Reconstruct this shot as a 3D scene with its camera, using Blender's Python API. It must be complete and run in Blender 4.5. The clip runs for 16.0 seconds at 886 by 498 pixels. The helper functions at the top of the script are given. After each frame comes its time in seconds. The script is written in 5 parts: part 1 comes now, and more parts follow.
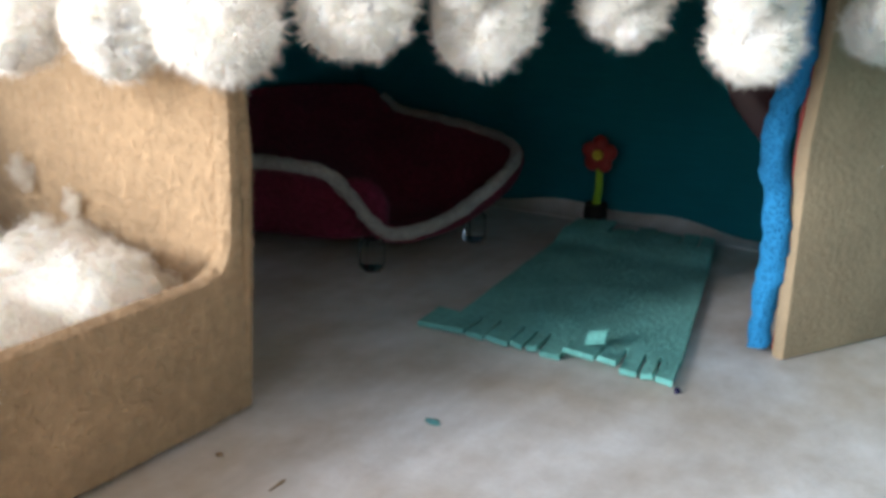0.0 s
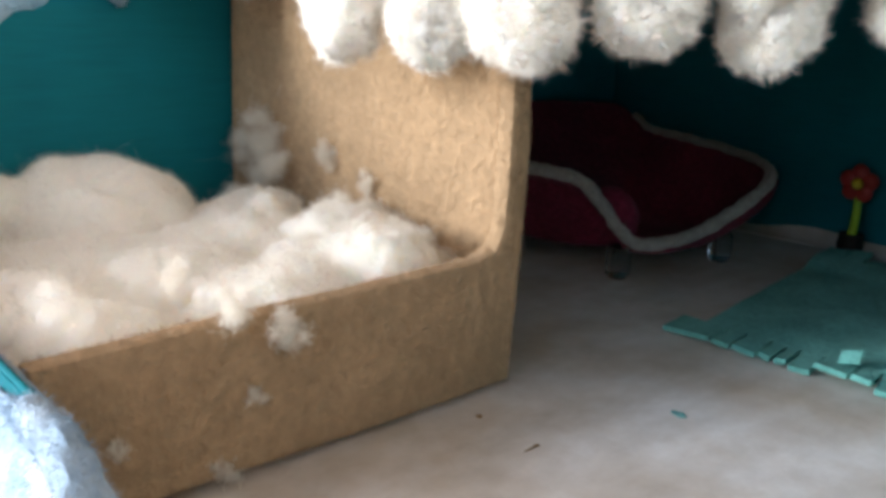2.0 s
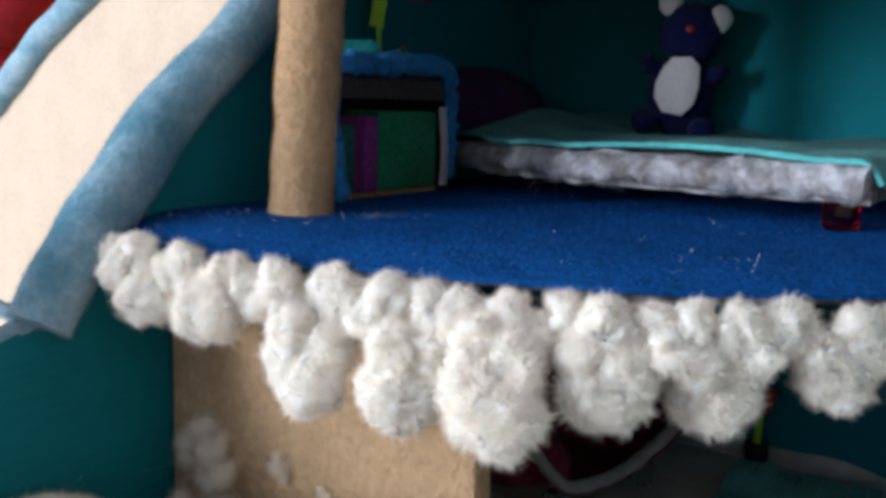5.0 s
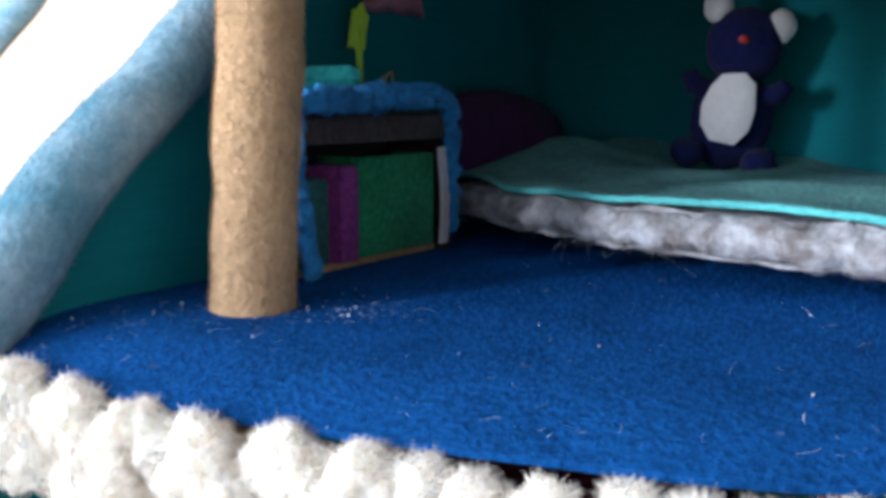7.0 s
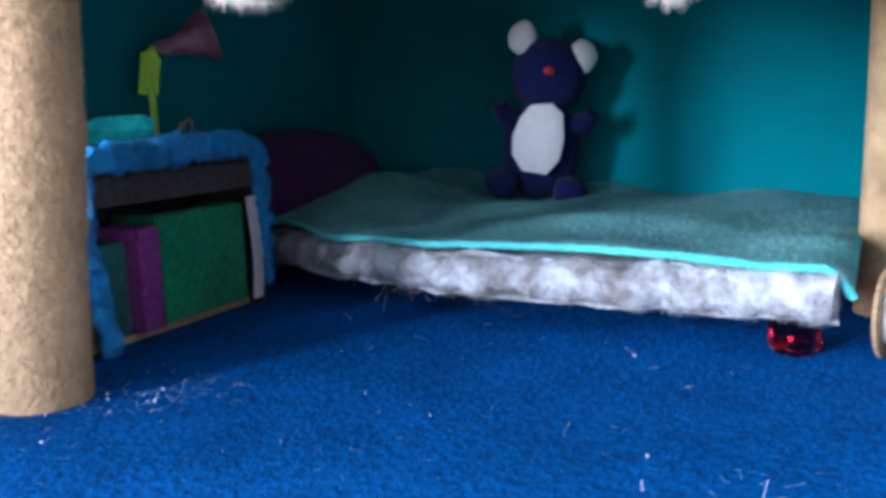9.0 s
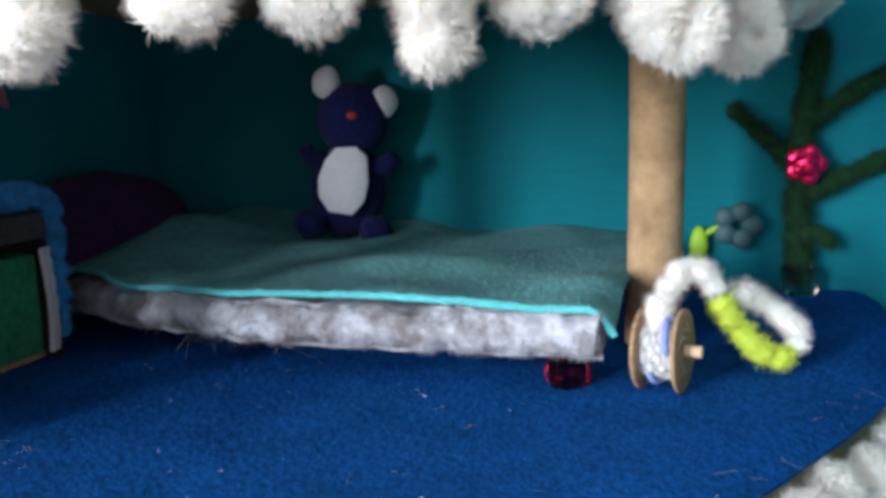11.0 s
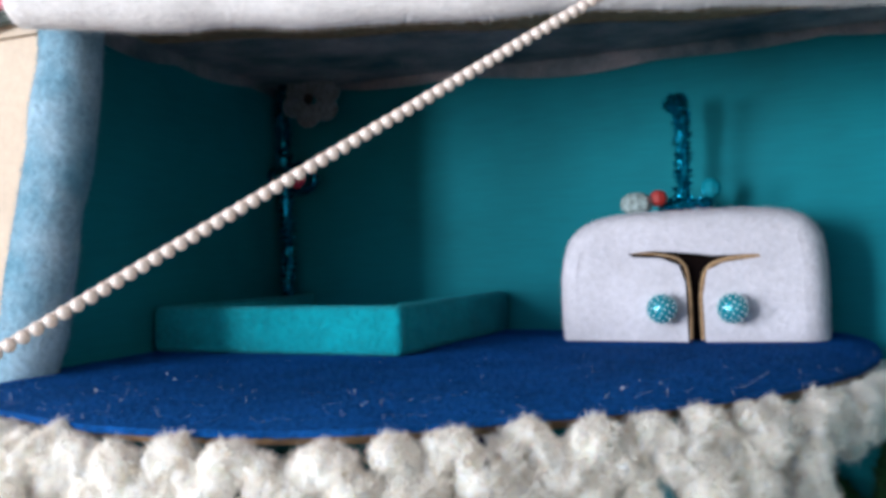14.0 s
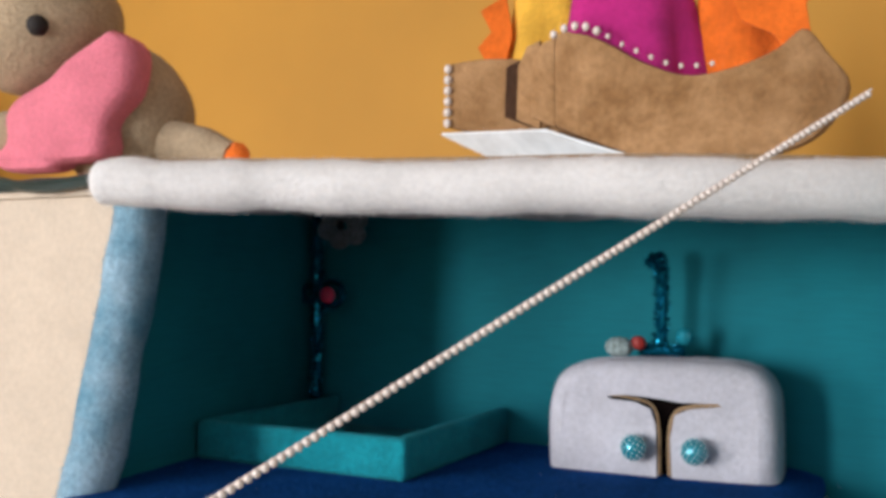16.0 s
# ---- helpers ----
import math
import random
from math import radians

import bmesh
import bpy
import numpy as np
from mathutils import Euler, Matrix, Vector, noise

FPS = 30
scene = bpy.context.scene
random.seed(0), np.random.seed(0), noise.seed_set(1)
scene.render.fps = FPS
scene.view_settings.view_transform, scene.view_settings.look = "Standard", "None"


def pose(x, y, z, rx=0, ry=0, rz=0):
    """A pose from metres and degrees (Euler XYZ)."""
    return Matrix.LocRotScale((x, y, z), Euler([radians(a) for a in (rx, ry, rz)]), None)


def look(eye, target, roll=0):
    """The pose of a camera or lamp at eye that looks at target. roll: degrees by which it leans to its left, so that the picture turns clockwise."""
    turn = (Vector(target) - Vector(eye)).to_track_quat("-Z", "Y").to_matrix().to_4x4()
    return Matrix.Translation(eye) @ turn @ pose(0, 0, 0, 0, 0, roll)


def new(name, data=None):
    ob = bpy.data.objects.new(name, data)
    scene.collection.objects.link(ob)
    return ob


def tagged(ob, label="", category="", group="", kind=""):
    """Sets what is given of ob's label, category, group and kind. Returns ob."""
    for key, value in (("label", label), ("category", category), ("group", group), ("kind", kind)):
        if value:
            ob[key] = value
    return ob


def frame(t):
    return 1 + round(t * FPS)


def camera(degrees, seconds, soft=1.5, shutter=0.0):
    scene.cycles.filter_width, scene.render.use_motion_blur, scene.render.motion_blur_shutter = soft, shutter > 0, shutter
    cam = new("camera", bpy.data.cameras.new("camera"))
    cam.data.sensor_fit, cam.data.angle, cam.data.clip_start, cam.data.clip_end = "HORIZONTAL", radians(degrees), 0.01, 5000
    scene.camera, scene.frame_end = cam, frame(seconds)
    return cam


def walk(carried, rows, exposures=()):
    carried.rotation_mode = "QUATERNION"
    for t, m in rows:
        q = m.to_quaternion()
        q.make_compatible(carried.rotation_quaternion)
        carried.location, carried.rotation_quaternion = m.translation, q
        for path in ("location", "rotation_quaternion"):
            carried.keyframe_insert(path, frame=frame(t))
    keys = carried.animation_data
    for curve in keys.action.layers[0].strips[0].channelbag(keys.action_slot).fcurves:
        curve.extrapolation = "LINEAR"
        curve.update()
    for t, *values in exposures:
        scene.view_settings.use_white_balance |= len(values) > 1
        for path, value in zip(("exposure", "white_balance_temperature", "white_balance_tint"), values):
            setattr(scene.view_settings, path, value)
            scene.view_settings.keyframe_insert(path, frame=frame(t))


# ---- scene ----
cam = camera(52.51, 16.0, 3.9)
# seconds, eye, turn to the left of +y, tilt up, roll
PATH = [
    (0.0, (0.2873, -0.2105, 0.0985), 31.35, -16.83, 1.71),
    (0.5, (0.2862, -0.2150, 0.0936), 35.72, -16.63, 2.43),
    (1.0, (0.2875, -0.2220, 0.0925), 39.57, -16.31, 2.34),
    (1.5, (0.2896, -0.2288, 0.0923), 42.93, -15.97, 2.29),
    (2.0, (0.2899, -0.2307, 0.0922), 45.74, -15.22, 2.54),
    (2.5, (0.2911, -0.2356, 0.0928), 47.94, -14.46, 3.01),
    (3.0, (0.2931, -0.2393, 0.0926), 49.44, -14.03, 3.25),
    (3.5, (0.2908, -0.2441, 0.1016), 48.29, -12.84, 3.48),
    (4.0, (0.2821, -0.2491, 0.1182), 44.85, -10.13, 3.04),
    (4.5, (0.2738, -0.2502, 0.1308), 41.29, -9.15, 2.01),
    (5.0, (0.2716, -0.2431, 0.1507), 37.98, -8.91, 1.10),
    (5.2, (0.2686, -0.2376, 0.1578), 37.09, -8.69, 1.03),
    (7.3, (0.2209, -0.1784, 0.1658), 38.37, -9.43, -0.16),
    (7.5, (0.2172, -0.1744, 0.1672), 36.52, -9.48, -0.07),
    (8.0, (0.2167, -0.1734, 0.1690), 32.57, -9.16, -0.82),
    (8.5, (0.2175, -0.1742, 0.1700), 29.58, -9.06, -1.27),
    (9.0, (0.2229, -0.1760, 0.1723), 26.87, -8.67, -2.12),
    (9.2, (0.2223, -0.1781, 0.1735), 25.56, -8.58, -2.06),
    (11.3, (0.2390, -0.1814, 0.1841), 15.82, -7.37, -2.09),
    (11.5, (0.2420, -0.1863, 0.1924), 16.43, -6.42, -2.18),
    (12.0, (0.2478, -0.1925, 0.2045), 17.79, -3.57, -2.05),
    (12.5, (0.2454, -0.1931, 0.2195), 18.05, -1.81, -1.74),
    (13.0, (0.2480, -0.1937, 0.2373), 18.72, -1.73, -1.25),
    (13.5, (0.2512, -0.1972, 0.2530), 20.50, 0.34, -1.45),
    (14.0, (0.2508, -0.2064, 0.2605), 23.13, 0.59, -1.57),
    (14.5, (0.2494, -0.2194, 0.2641), 25.72, 0.40, -0.97),
    (15.0, (0.2513, -0.2248, 0.2685), 26.21, 0.44, -0.32),
    (15.5, (0.2628, -0.2340, 0.2840), 25.19, 1.25, 0.71),
    (16.0, (0.2832, -0.2470, 0.3006), 25.68, 2.63, 0.77),
]


def aim(eye, yaw, pitch, roll):
    a, p = radians(yaw), radians(pitch)
    ahead = Vector((-math.sin(a) * math.cos(p), math.cos(a) * math.cos(p), math.sin(p)))
    return look(eye, Vector(eye) + ahead, roll)


# seconds, stops, kelvin, tint
EXPOSURE = [(0.0, 0.3, 6480, 10), (1.0, 0.35, 6500, 10), (2.0, 0.12, 6450, 10), (2.5, -0.2, 6430, 10), (3.2, -0.65, 6450, 10), (4.5, -0.7, 6230, 10), (5.0, -0.6, 6200, 10), (7.5, 0.3, 6000, 10), (9.0, 0.5, 5500, 10), (11.5, -0.25, 6250, 10), (12.5, -0.75, 6250, 10), (14.0, -0.45, 6200, 10), (14.5, -0.5, 6200, 10), (15.0, -0.7, 6350, 10), (16.0, -0.8, 6680, 10)]
walk(cam, [(t, aim(eye, yaw, pitch, roll)) for t, eye, yaw, pitch, roll in PATH], EXPOSURE)

# ---------------------------------------------------------------- light and world
world = bpy.data.worlds.new("world")
scene.world = world
world.use_nodes = True
wn = world.node_tree
sky = wn.nodes.new("ShaderNodeTexSky")
sky.sky_type, sky.sun_disc = "NISHITA", False
sky.sun_elevation, sky.sun_rotation = radians(40), radians(215)
wn.links.new(sky.outputs[0], wn.nodes["Background"].inputs[0])
wn.nodes["Background"].inputs[1].default_value = 0.12


def area_lamp(name, eye, target, width, height, watts, colour):
    data = bpy.data.lights.new(name, "AREA")
    data.shape, data.size, data.size_y, data.energy, data.color = "RECTANGLE", width, height, watts, colour
    ob = new(name, data)
    ob.matrix_world = look(eye, target)
    return ob


# daylight from the room's unseen window, to the left of and behind the camera: the bright sky in two casements, and an
# added fill
area_lamp("window_light", (-0.44, -1.47, 0.38), (0.15, 0.0, 0.15), 0.18, 0.50, 28.0, (0.96, 0.97, 1.0))
area_lamp("window_light", (-1.08, -1.36, 0.40), (0.15, 0.0, 0.15), 0.45, 0.50, 28.0, (0.96, 0.97, 1.0))
# broad dim bluish lamp added in the same opening to lift the shadows
area_lamp("window_fill", (-0.3, -1.49, 0.72), (0.15, 0.0, 0.15), 1.7, 1.1, 10.5, (0.78, 0.89, 1.0))


# ---------------------------------------------------------------- materials
def shader(name):
    mat = bpy.data.materials.new(name)
    mat.use_nodes = True
    nt = mat.node_tree
    return mat, nt, nt.nodes["Principled BSDF"]


def noise_tex(nt, scale, detail=3.0, rough=0.55, stretch=None):
    coord = nt.nodes.new("ShaderNodeTexCoord")
    tex = nt.nodes.new("ShaderNodeTexNoise")
    tex.inputs["Scale"].default_value, tex.inputs["Detail"].default_value = scale, detail
    tex.inputs["Roughness"].default_value = rough
    out = coord.outputs["Object"]
    if stretch:
        mapping = nt.nodes.new("ShaderNodeMapping")
        mapping.inputs["Scale"].default_value = stretch
        nt.links.new(out, mapping.inputs["Vector"])
        out = mapping.outputs[0]
    nt.links.new(out, tex.inputs["Vector"])
    return tex


def ramp(nt, src, lo, hi, a, b):
    r = nt.nodes.new("ShaderNodeValToRGB")
    r.color_ramp.elements[0].position, r.color_ramp.elements[1].position = lo, hi
    r.color_ramp.elements[0].color, r.color_ramp.elements[1].color = (*a, 1), (*b, 1)
    nt.links.new(src, r.inputs[0])
    return r


def blend(nt, how, fac, a, b):
    m = nt.nodes.new("ShaderNodeMix")
    m.data_type, m.blend_type = "RGBA", how
    if isinstance(fac, float):
        m.inputs["Factor"].default_value = fac
    else:
        nt.links.new(fac, m.inputs["Factor"])
    nt.links.new(a, m.inputs["A"])
    nt.links.new(b, m.inputs["B"])
    return m.outputs["Result"]


def relief(nt, bsdf, src, depth, strength=0.6, after=None):
    b = nt.nodes.new("ShaderNodeBump")
    b.inputs["Distance"].default_value, b.inputs["Strength"].default_value = depth, strength
    nt.links.new(src, b.inputs["Height"])
    if after:
        nt.links.new(after.outputs[0], b.inputs["Normal"])
    nt.links.new(b.outputs[0], bsdf.inputs["Normal"])
    return b


def times(c, k):
    return tuple(min(1.0, v * k) for v in c)


def felt(name, colour, worn=None, fibre=900.0, depth=0.0008, vary=0.2, speck=0.3, patch=45.0):
    """Matted fibres: fine grain, pilled lumps, broad unevenness, a little sheen."""
    mat, nt, p = shader(name)
    fine = noise_tex(nt, fibre, 4.0, 0.7)
    lumps = noise_tex(nt, fibre * 0.55, 1.5, 0.5)
    broad = noise_tex(nt, patch, 3.0, 0.6)
    a = ramp(nt, broad.outputs[0], 0.35, 0.68, times(colour, 1 - vary), worn or times(colour, 1 + vary))
    g = ramp(nt, fine.outputs[0], 0.3, 0.72, (1 - speck,) * 3, (1 + speck * 0.6,) * 3)
    h = ramp(nt, lumps.outputs[0], 0.3, 0.72, (1 - speck,) * 3, (1 + speck * 0.6,) * 3)
    base = blend(nt, "MULTIPLY", 1.0, a.outputs[0], g.outputs[0])
    nt.links.new(blend(nt, "MULTIPLY", 1.0, base, h.outputs[0]), p.inputs["Base Color"])
    p.inputs["Roughness"].default_value = 0.95
    p.inputs["Specular IOR Level"].default_value = 0.12
    p.inputs["Sheen Weight"].default_value = 0.05
    p.inputs["Sheen Roughness"].default_value = 0.6
    first = relief(nt, p, fine.outputs[0], depth, 0.8)
    relief(nt, p, lumps.outputs[0], depth * 1.1, 0.7, first)
    return mat


def paint(name, colour, rough=0.5, vary=0.15, grain=(1, 1, 14), depth=0.0002, spec=0.4):
    """Brushed paint on card, with faint streaks and a coarse mottling."""
    mat, nt, p = shader(name)
    streak = noise_tex(nt, 60.0, 4.0, 0.6, grain)
    broad = noise_tex(nt, 14.0, 3.0, 0.6)
    a = ramp(nt, broad.outputs[0], 0.3, 0.7, times(colour, 1 - vary), times(colour, 1 + vary))
    g = ramp(nt, streak.outputs[0], 0.3, 0.7, (0.93,) * 3, (1.06,) * 3)
    nt.links.new(blend(nt, "MULTIPLY", 1.0, a.outputs[0], g.outputs[0]), p.inputs["Base Color"])
    p.inputs["Roughness"].default_value, p.inputs["Specular IOR Level"].default_value = rough, spec
    relief(nt, p, streak.outputs[0], depth, 0.5)
    return mat


def plain(name, colour, rough=0.5, metal=0.0, vary=0.12, scale=120.0, coat=0.0):
    mat, nt, p = shader(name)
    n = noise_tex(nt, scale, 4.0)
    a = ramp(nt, n.outputs[0], 0.3, 0.7, times(colour, 1 - vary), times(colour, 1 + vary))
    nt.links.new(a.outputs[0], p.inputs["Base Color"])
    p.inputs["Roughness"].default_value, p.inputs["Metallic"].default_value = rough, metal
    p.inputs["Coat Weight"].default_value = coat
    return mat


def fluff(name, colour, let=0.5):
    """Loose white fibres, which let some light through."""
    mat, nt, p = shader(name)
    n = noise_tex(nt, 260.0, 4.0)
    a = ramp(nt, n.outputs[0], 0.3, 0.75, times(colour, 0.93), times(colour, 1.04))
    geo = nt.nodes.new("ShaderNodeNewGeometry")
    isle = ramp(nt, geo.outputs["Random Per Island"], 0.0, 1.0, (0.93,) * 3, (1.04,) * 3)
    col = blend(nt, "MULTIPLY", 1.0, a.outputs[0], isle.outputs[0])
    nt.links.new(col, p.inputs["Base Color"])
    p.inputs["Roughness"].default_value = 0.9
    p.inputs["Specular IOR Level"].default_value = 0.2
    tr = nt.nodes.new("ShaderNodeBsdfTranslucent")
    nt.links.new(col, tr.inputs[0])
    mix = nt.nodes.new("ShaderNodeMixShader")
    mix.inputs[0].default_value = let
    nt.links.new(p.outputs[0], mix.inputs[1])
    nt.links.new(tr.outputs[0], mix.inputs[2])
    nt.links.new(mix.outputs[0], nt.nodes["Material Output"].inputs[0])
    return mat


def wadding(name, colour, reach, soft):
    """Matted white fibre: light sinks in and comes out again a little warmer."""
    mat, nt, p = shader(name)
    broad, fine = noise_tex(nt, 90.0, 3.0), noise_tex(nt, 1500.0, 3.0, 0.7)
    a = ramp(nt, broad.outputs[0], 0.3, 0.7, times(colour, 0.95), times(colour, 1.03))
    nt.links.new(a.outputs[0], p.inputs["Base Color"])
    p.inputs["Roughness"].default_value, p.inputs["Specular IOR Level"].default_value = 0.95, 0.1
    p.inputs["Subsurface Weight"].default_value, p.inputs["Subsurface Scale"].default_value = soft, reach
    p.inputs["Subsurface Radius"].default_value = (1.0, 0.86, 0.74)
    clot = noise_tex(nt, 330.0, 4.0, 0.65)
    relief(nt, p, clot.outputs[0], 0.0016, 0.7, relief(nt, p, fine.outputs[0], 0.0006, 0.7))
    return mat


def glassy(name, colour, rough=0.03):
    mat, nt, p = shader(name)
    p.inputs["Base Color"].default_value = (*colour, 1)
    p.inputs["Transmission Weight"].default_value, p.inputs["Roughness"].default_value = 1.0, rough
    p.inputs["IOR"].default_value = 1.5
    return mat


def glitter(name, colour):
    """Tinsel: thin foil that flashes facet by facet."""
    mat, nt, p = shader(name)
    geo = nt.nodes.new("ShaderNodeNewGeometry")
    a = ramp(nt, geo.outputs["Random Per Island"], 0.0, 1.0, times(colour, 0.35), times(colour, 1.5))
    nt.links.new(a.outputs[0], p.inputs["Base Color"])
    p.inputs["Metallic"].default_value, p.inputs["Roughness"].default_value = 0.85, 0.22
    return mat


def marbled(name):
    """White painted card, clouded with beige and grey, with scuffs."""
    mat, nt, p = shader(name)
    broad = noise_tex(nt, 16.0, 5.0, 0.62)
    mid = noise_tex(nt, 70.0, 5.0, 0.65, (1.0, 0.5, 1.0))
    fine = noise_tex(nt, 700.0, 3.0)
    a = ramp(nt, broad.outputs[0], 0.34, 0.66, (0.56, 0.48, 0.39), (0.84, 0.84, 0.85))
    b = ramp(nt, mid.outputs[0], 0.28, 0.7, (0.74, 0.72, 0.70), (1.05, 1.05, 1.06))
    nt.links.new(blend(nt, "MULTIPLY", 1.0, a.outputs[0], b.outputs[0]), p.inputs["Base Color"])
    p.inputs["Roughness"].default_value = 0.55
    relief(nt, p, fine.outputs[0], 0.0002, 0.5)
    return mat


def sponge(name, colour):
    """Soft foam, pitted with small dark pores."""
    mat, nt, p = shader(name)
    broad = noise_tex(nt, 60.0, 4.0)
    a = ramp(nt, broad.outputs[0], 0.3, 0.7, times(colour, 0.85), times(colour, 1.15))
    coord = nt.nodes.new("ShaderNodeTexCoord")
    cells = nt.nodes.new("ShaderNodeTexVoronoi")
    cells.inputs["Scale"].default_value = 1200.0
    nt.links.new(coord.outputs["Object"], cells.inputs["Vector"])
    pores = ramp(nt, cells.outputs["Distance"], 0.1, 0.5, (0.62,) * 3, (1.0,) * 3)
    nt.links.new(blend(nt, "MULTIPLY", 1.0, a.outputs[0], pores.outputs[0]), p.inputs["Base Color"])
    p.inputs["Roughness"].default_value, p.inputs["Specular IOR Level"].default_value = 0.9, 0.15
    relief(nt, p, pores.outputs[0], 0.0012, 0.9)
    return mat


def card(name):
    """Brown corrugated card."""
    mat, nt, p = shader(name)
    n = noise_tex(nt, 300.0, 4.0, 0.6, (1, 1, 4))
    a = ramp(nt, n.outputs[0], 0.3, 0.7, (0.20, 0.12, 0.06), (0.38, 0.25, 0.14))
    nt.links.new(a.outputs[0], p.inputs["Base Color"])
    p.inputs["Roughness"].default_value = 0.9
    relief(nt, p, n.outputs[0], 0.0004, 0.5)
    return mat


TEAL = paint("teal_paint", (0.003, 0.152, 0.190), 0.8, spec=0.2)
BLUE_FELT = felt("royal_blue_felt", (0.008, 0.076, 0.285), fibre=1100.0, speck=0.28, depth=0.0007, vary=0.14)
BLUE_FELT.node_tree.nodes["Principled BSDF"].inputs["Sheen Weight"].default_value = 0.0
BLUE_FELT.node_tree.nodes["Principled BSDF"].inputs["Specular IOR Level"].default_value = 0.03
BEIGE_FELT = felt("beige_felt", (0.45, 0.305, 0.178), fibre=660.0, depth=0.0011, speck=0.1, vary=0.12)
SCREEN_FELT = felt("olive_beige_felt", (0.36, 0.27, 0.17), depth=0.0003, speck=0.05, vary=0.1)
SKY_FELT = felt("pale_blue_felt", (0.13, 0.33, 0.46), (0.34, 0.49, 0.60), speck=0.15, depth=0.0006, patch=36.0)
COTTON = felt("blue_white_cotton", (0.2, 0.35, 0.52), (0.46, 0.57, 0.68), speck=0.06, depth=0.0006, patch=60.0)
WHITE_FELT = felt("white_felt", (0.56, 0.545, 0.60), vary=0.09, speck=0.08, depth=0.0005)
ROOF_FELT = felt("thick_white_felt", (0.72, 0.70, 0.695), vary=0.05, speck=0.06, depth=0.0003)
# lighter aqua: the light caught on the blanket's edge, put into the colour
AQUA_LIT_EDGE = felt("aqua_felt_lit_edge", (0.10, 0.45, 0.47), vary=0.1, speck=0.1)
AQUA_FELT = felt("aqua_felt", (0.11, 0.35, 0.36), (0.16, 0.45, 0.46), speck=0.2)
RUG_FELT = felt("mint_felt", (0.17, 0.52, 0.47), (0.22, 0.62, 0.56), speck=0.16)
TURQ_FELT = felt("turquoise_felt", (0.004, 0.27, 0.33), speck=0.14)
TRIM_FELT = felt("grey_white_felt", (0.36, 0.34, 0.32), vary=0.14, speck=0.15)
RED_FELT = felt("crimson_felt", (0.16, 0.016, 0.042))
PURPLE_FELT = felt("purple_felt", (0.040, 0.006, 0.055))
GREEN_FELT = felt("green_felt", (0.015, 0.20, 0.10))
FOAM = sponge("bright_blue_sponge", (0.025, 0.225, 0.48))
BLUE_FLUFF = felt("bright_blue_yarn", (0.03, 0.22, 0.52), fibre=500.0, depth=0.001, speck=0.25)
NAVY = felt("navy_felt", (0.004, 0.008, 0.065))
DOLL_WHITE = felt("white_patch_felt", (0.58, 0.58, 0.62), vary=0.05, speck=0.05, depth=0.0003)
DARK_SUEDE = felt("dark_brown_suede", (0.06, 0.028, 0.015))
BROWN_FELT = felt("brown_suede", (0.33, 0.17, 0.07), (0.44, 0.25, 0.12), speck=0.14, depth=0.0005, patch=60.0)
CREAM = felt("cream_cloth", (0.57, 0.47, 0.375), vary=0.05, fibre=600.0, depth=0.0004, speck=0.06)
TAUPE_FELT = felt("taupe_felt", (0.06, 0.05, 0.055))
AQUA_STONE = plain("aqua_stone", (0.08, 0.85, 0.95), 0.05, 0.0, 0.35, 300.0, 0.8)
QUILT = felt("mottled_stuffing", (0.23, 0.21, 0.215), (0.52, 0.54, 0.6), depth=0.0006, speck=0.1, patch=130.0)
CHENILLE = fluff("white_chenille", (0.985, 0.95, 0.9), 0.5)
CHENILLE_CORE = wadding("white_chenille_core", (0.98, 0.915, 0.83), 0.004, 0.9)
STUFFING = fluff("white_stuffing", (0.985, 0.935, 0.86), 0.5)
LINT = fluff("white_lint", (0.90, 0.95, 0.98), 0.4)
CLOUD = wadding("white_wadding", (0.95, 0.885, 0.805), 0.007, 0.9)
FLOOR = marbled("marbled_floor")
CARD = card("brown_card")
BLACK = plain("black_card", (0.012, 0.008, 0.007), 0.8)
OCHRE = plain("ochre_wall_paint", (0.54, 0.26, 0.032), 0.7, 0.0, 0.1, 3.0)
ROOM = paint("room_paint", (0.80, 0.82, 0.84), 0.8, 0.04, (1, 1, 1))
CLOUDY = felt("clouded_felt", (0.06, 0.13, 0.17), (0.36, 0.33, 0.36), speck=0.12, patch=26.0)
LIME = plain("lime_green_clay", (0.30, 0.52, 0.02), 0.5)
RED_GEM = glassy("red_glass", (0.55, 0.01, 0.03))
CLEAR = glassy("clear_glass", (0.85, 0.9, 0.9))
CLOUDY_GLASS = plain("cloudy_glass", (0.26, 0.32, 0.32), 0.12, 0.0, 0.5, 500.0, 0.8)
TINSEL = glitter("teal_tinsel", (0.0, 0.16, 0.26))
PEARL = plain("pearl", (0.68, 0.60, 0.55), 0.25, 0.0, 0.05, 400.0, 0.6)
BEAD = plain("aqua_bead", (0.01, 0.25, 0.33), 0.18, 0.3, 0.2, 900.0, 0.5)
BEAD_TIP = plain("silver_facet", (0.62, 0.80, 0.82), 0.2, 0.3)
PINK = plain("pink_clay", (0.70, 0.03, 0.10), 0.4)
FOIL_ROSE = plain("magenta_foil", (0.70, 0.015, 0.09), 0.22, 0.8, 0.3)
GREEN_PILE = felt("dark_green_chenille", (0.008, 0.05, 0.015))
YELLOW_PILE = fluff("lime_chenille", (0.66, 0.78, 0.10), 0.2)
BLUE_PILE = fluff("blue_yarn", (0.30, 0.38, 0.75), 0.2)
GOLD = plain("gold_wire", (0.55, 0.28, 0.07), 0.3, 1.0)
DARK_RIBBON = plain("dark_green_ribbon", (0.012, 0.03, 0.028), 0.4)
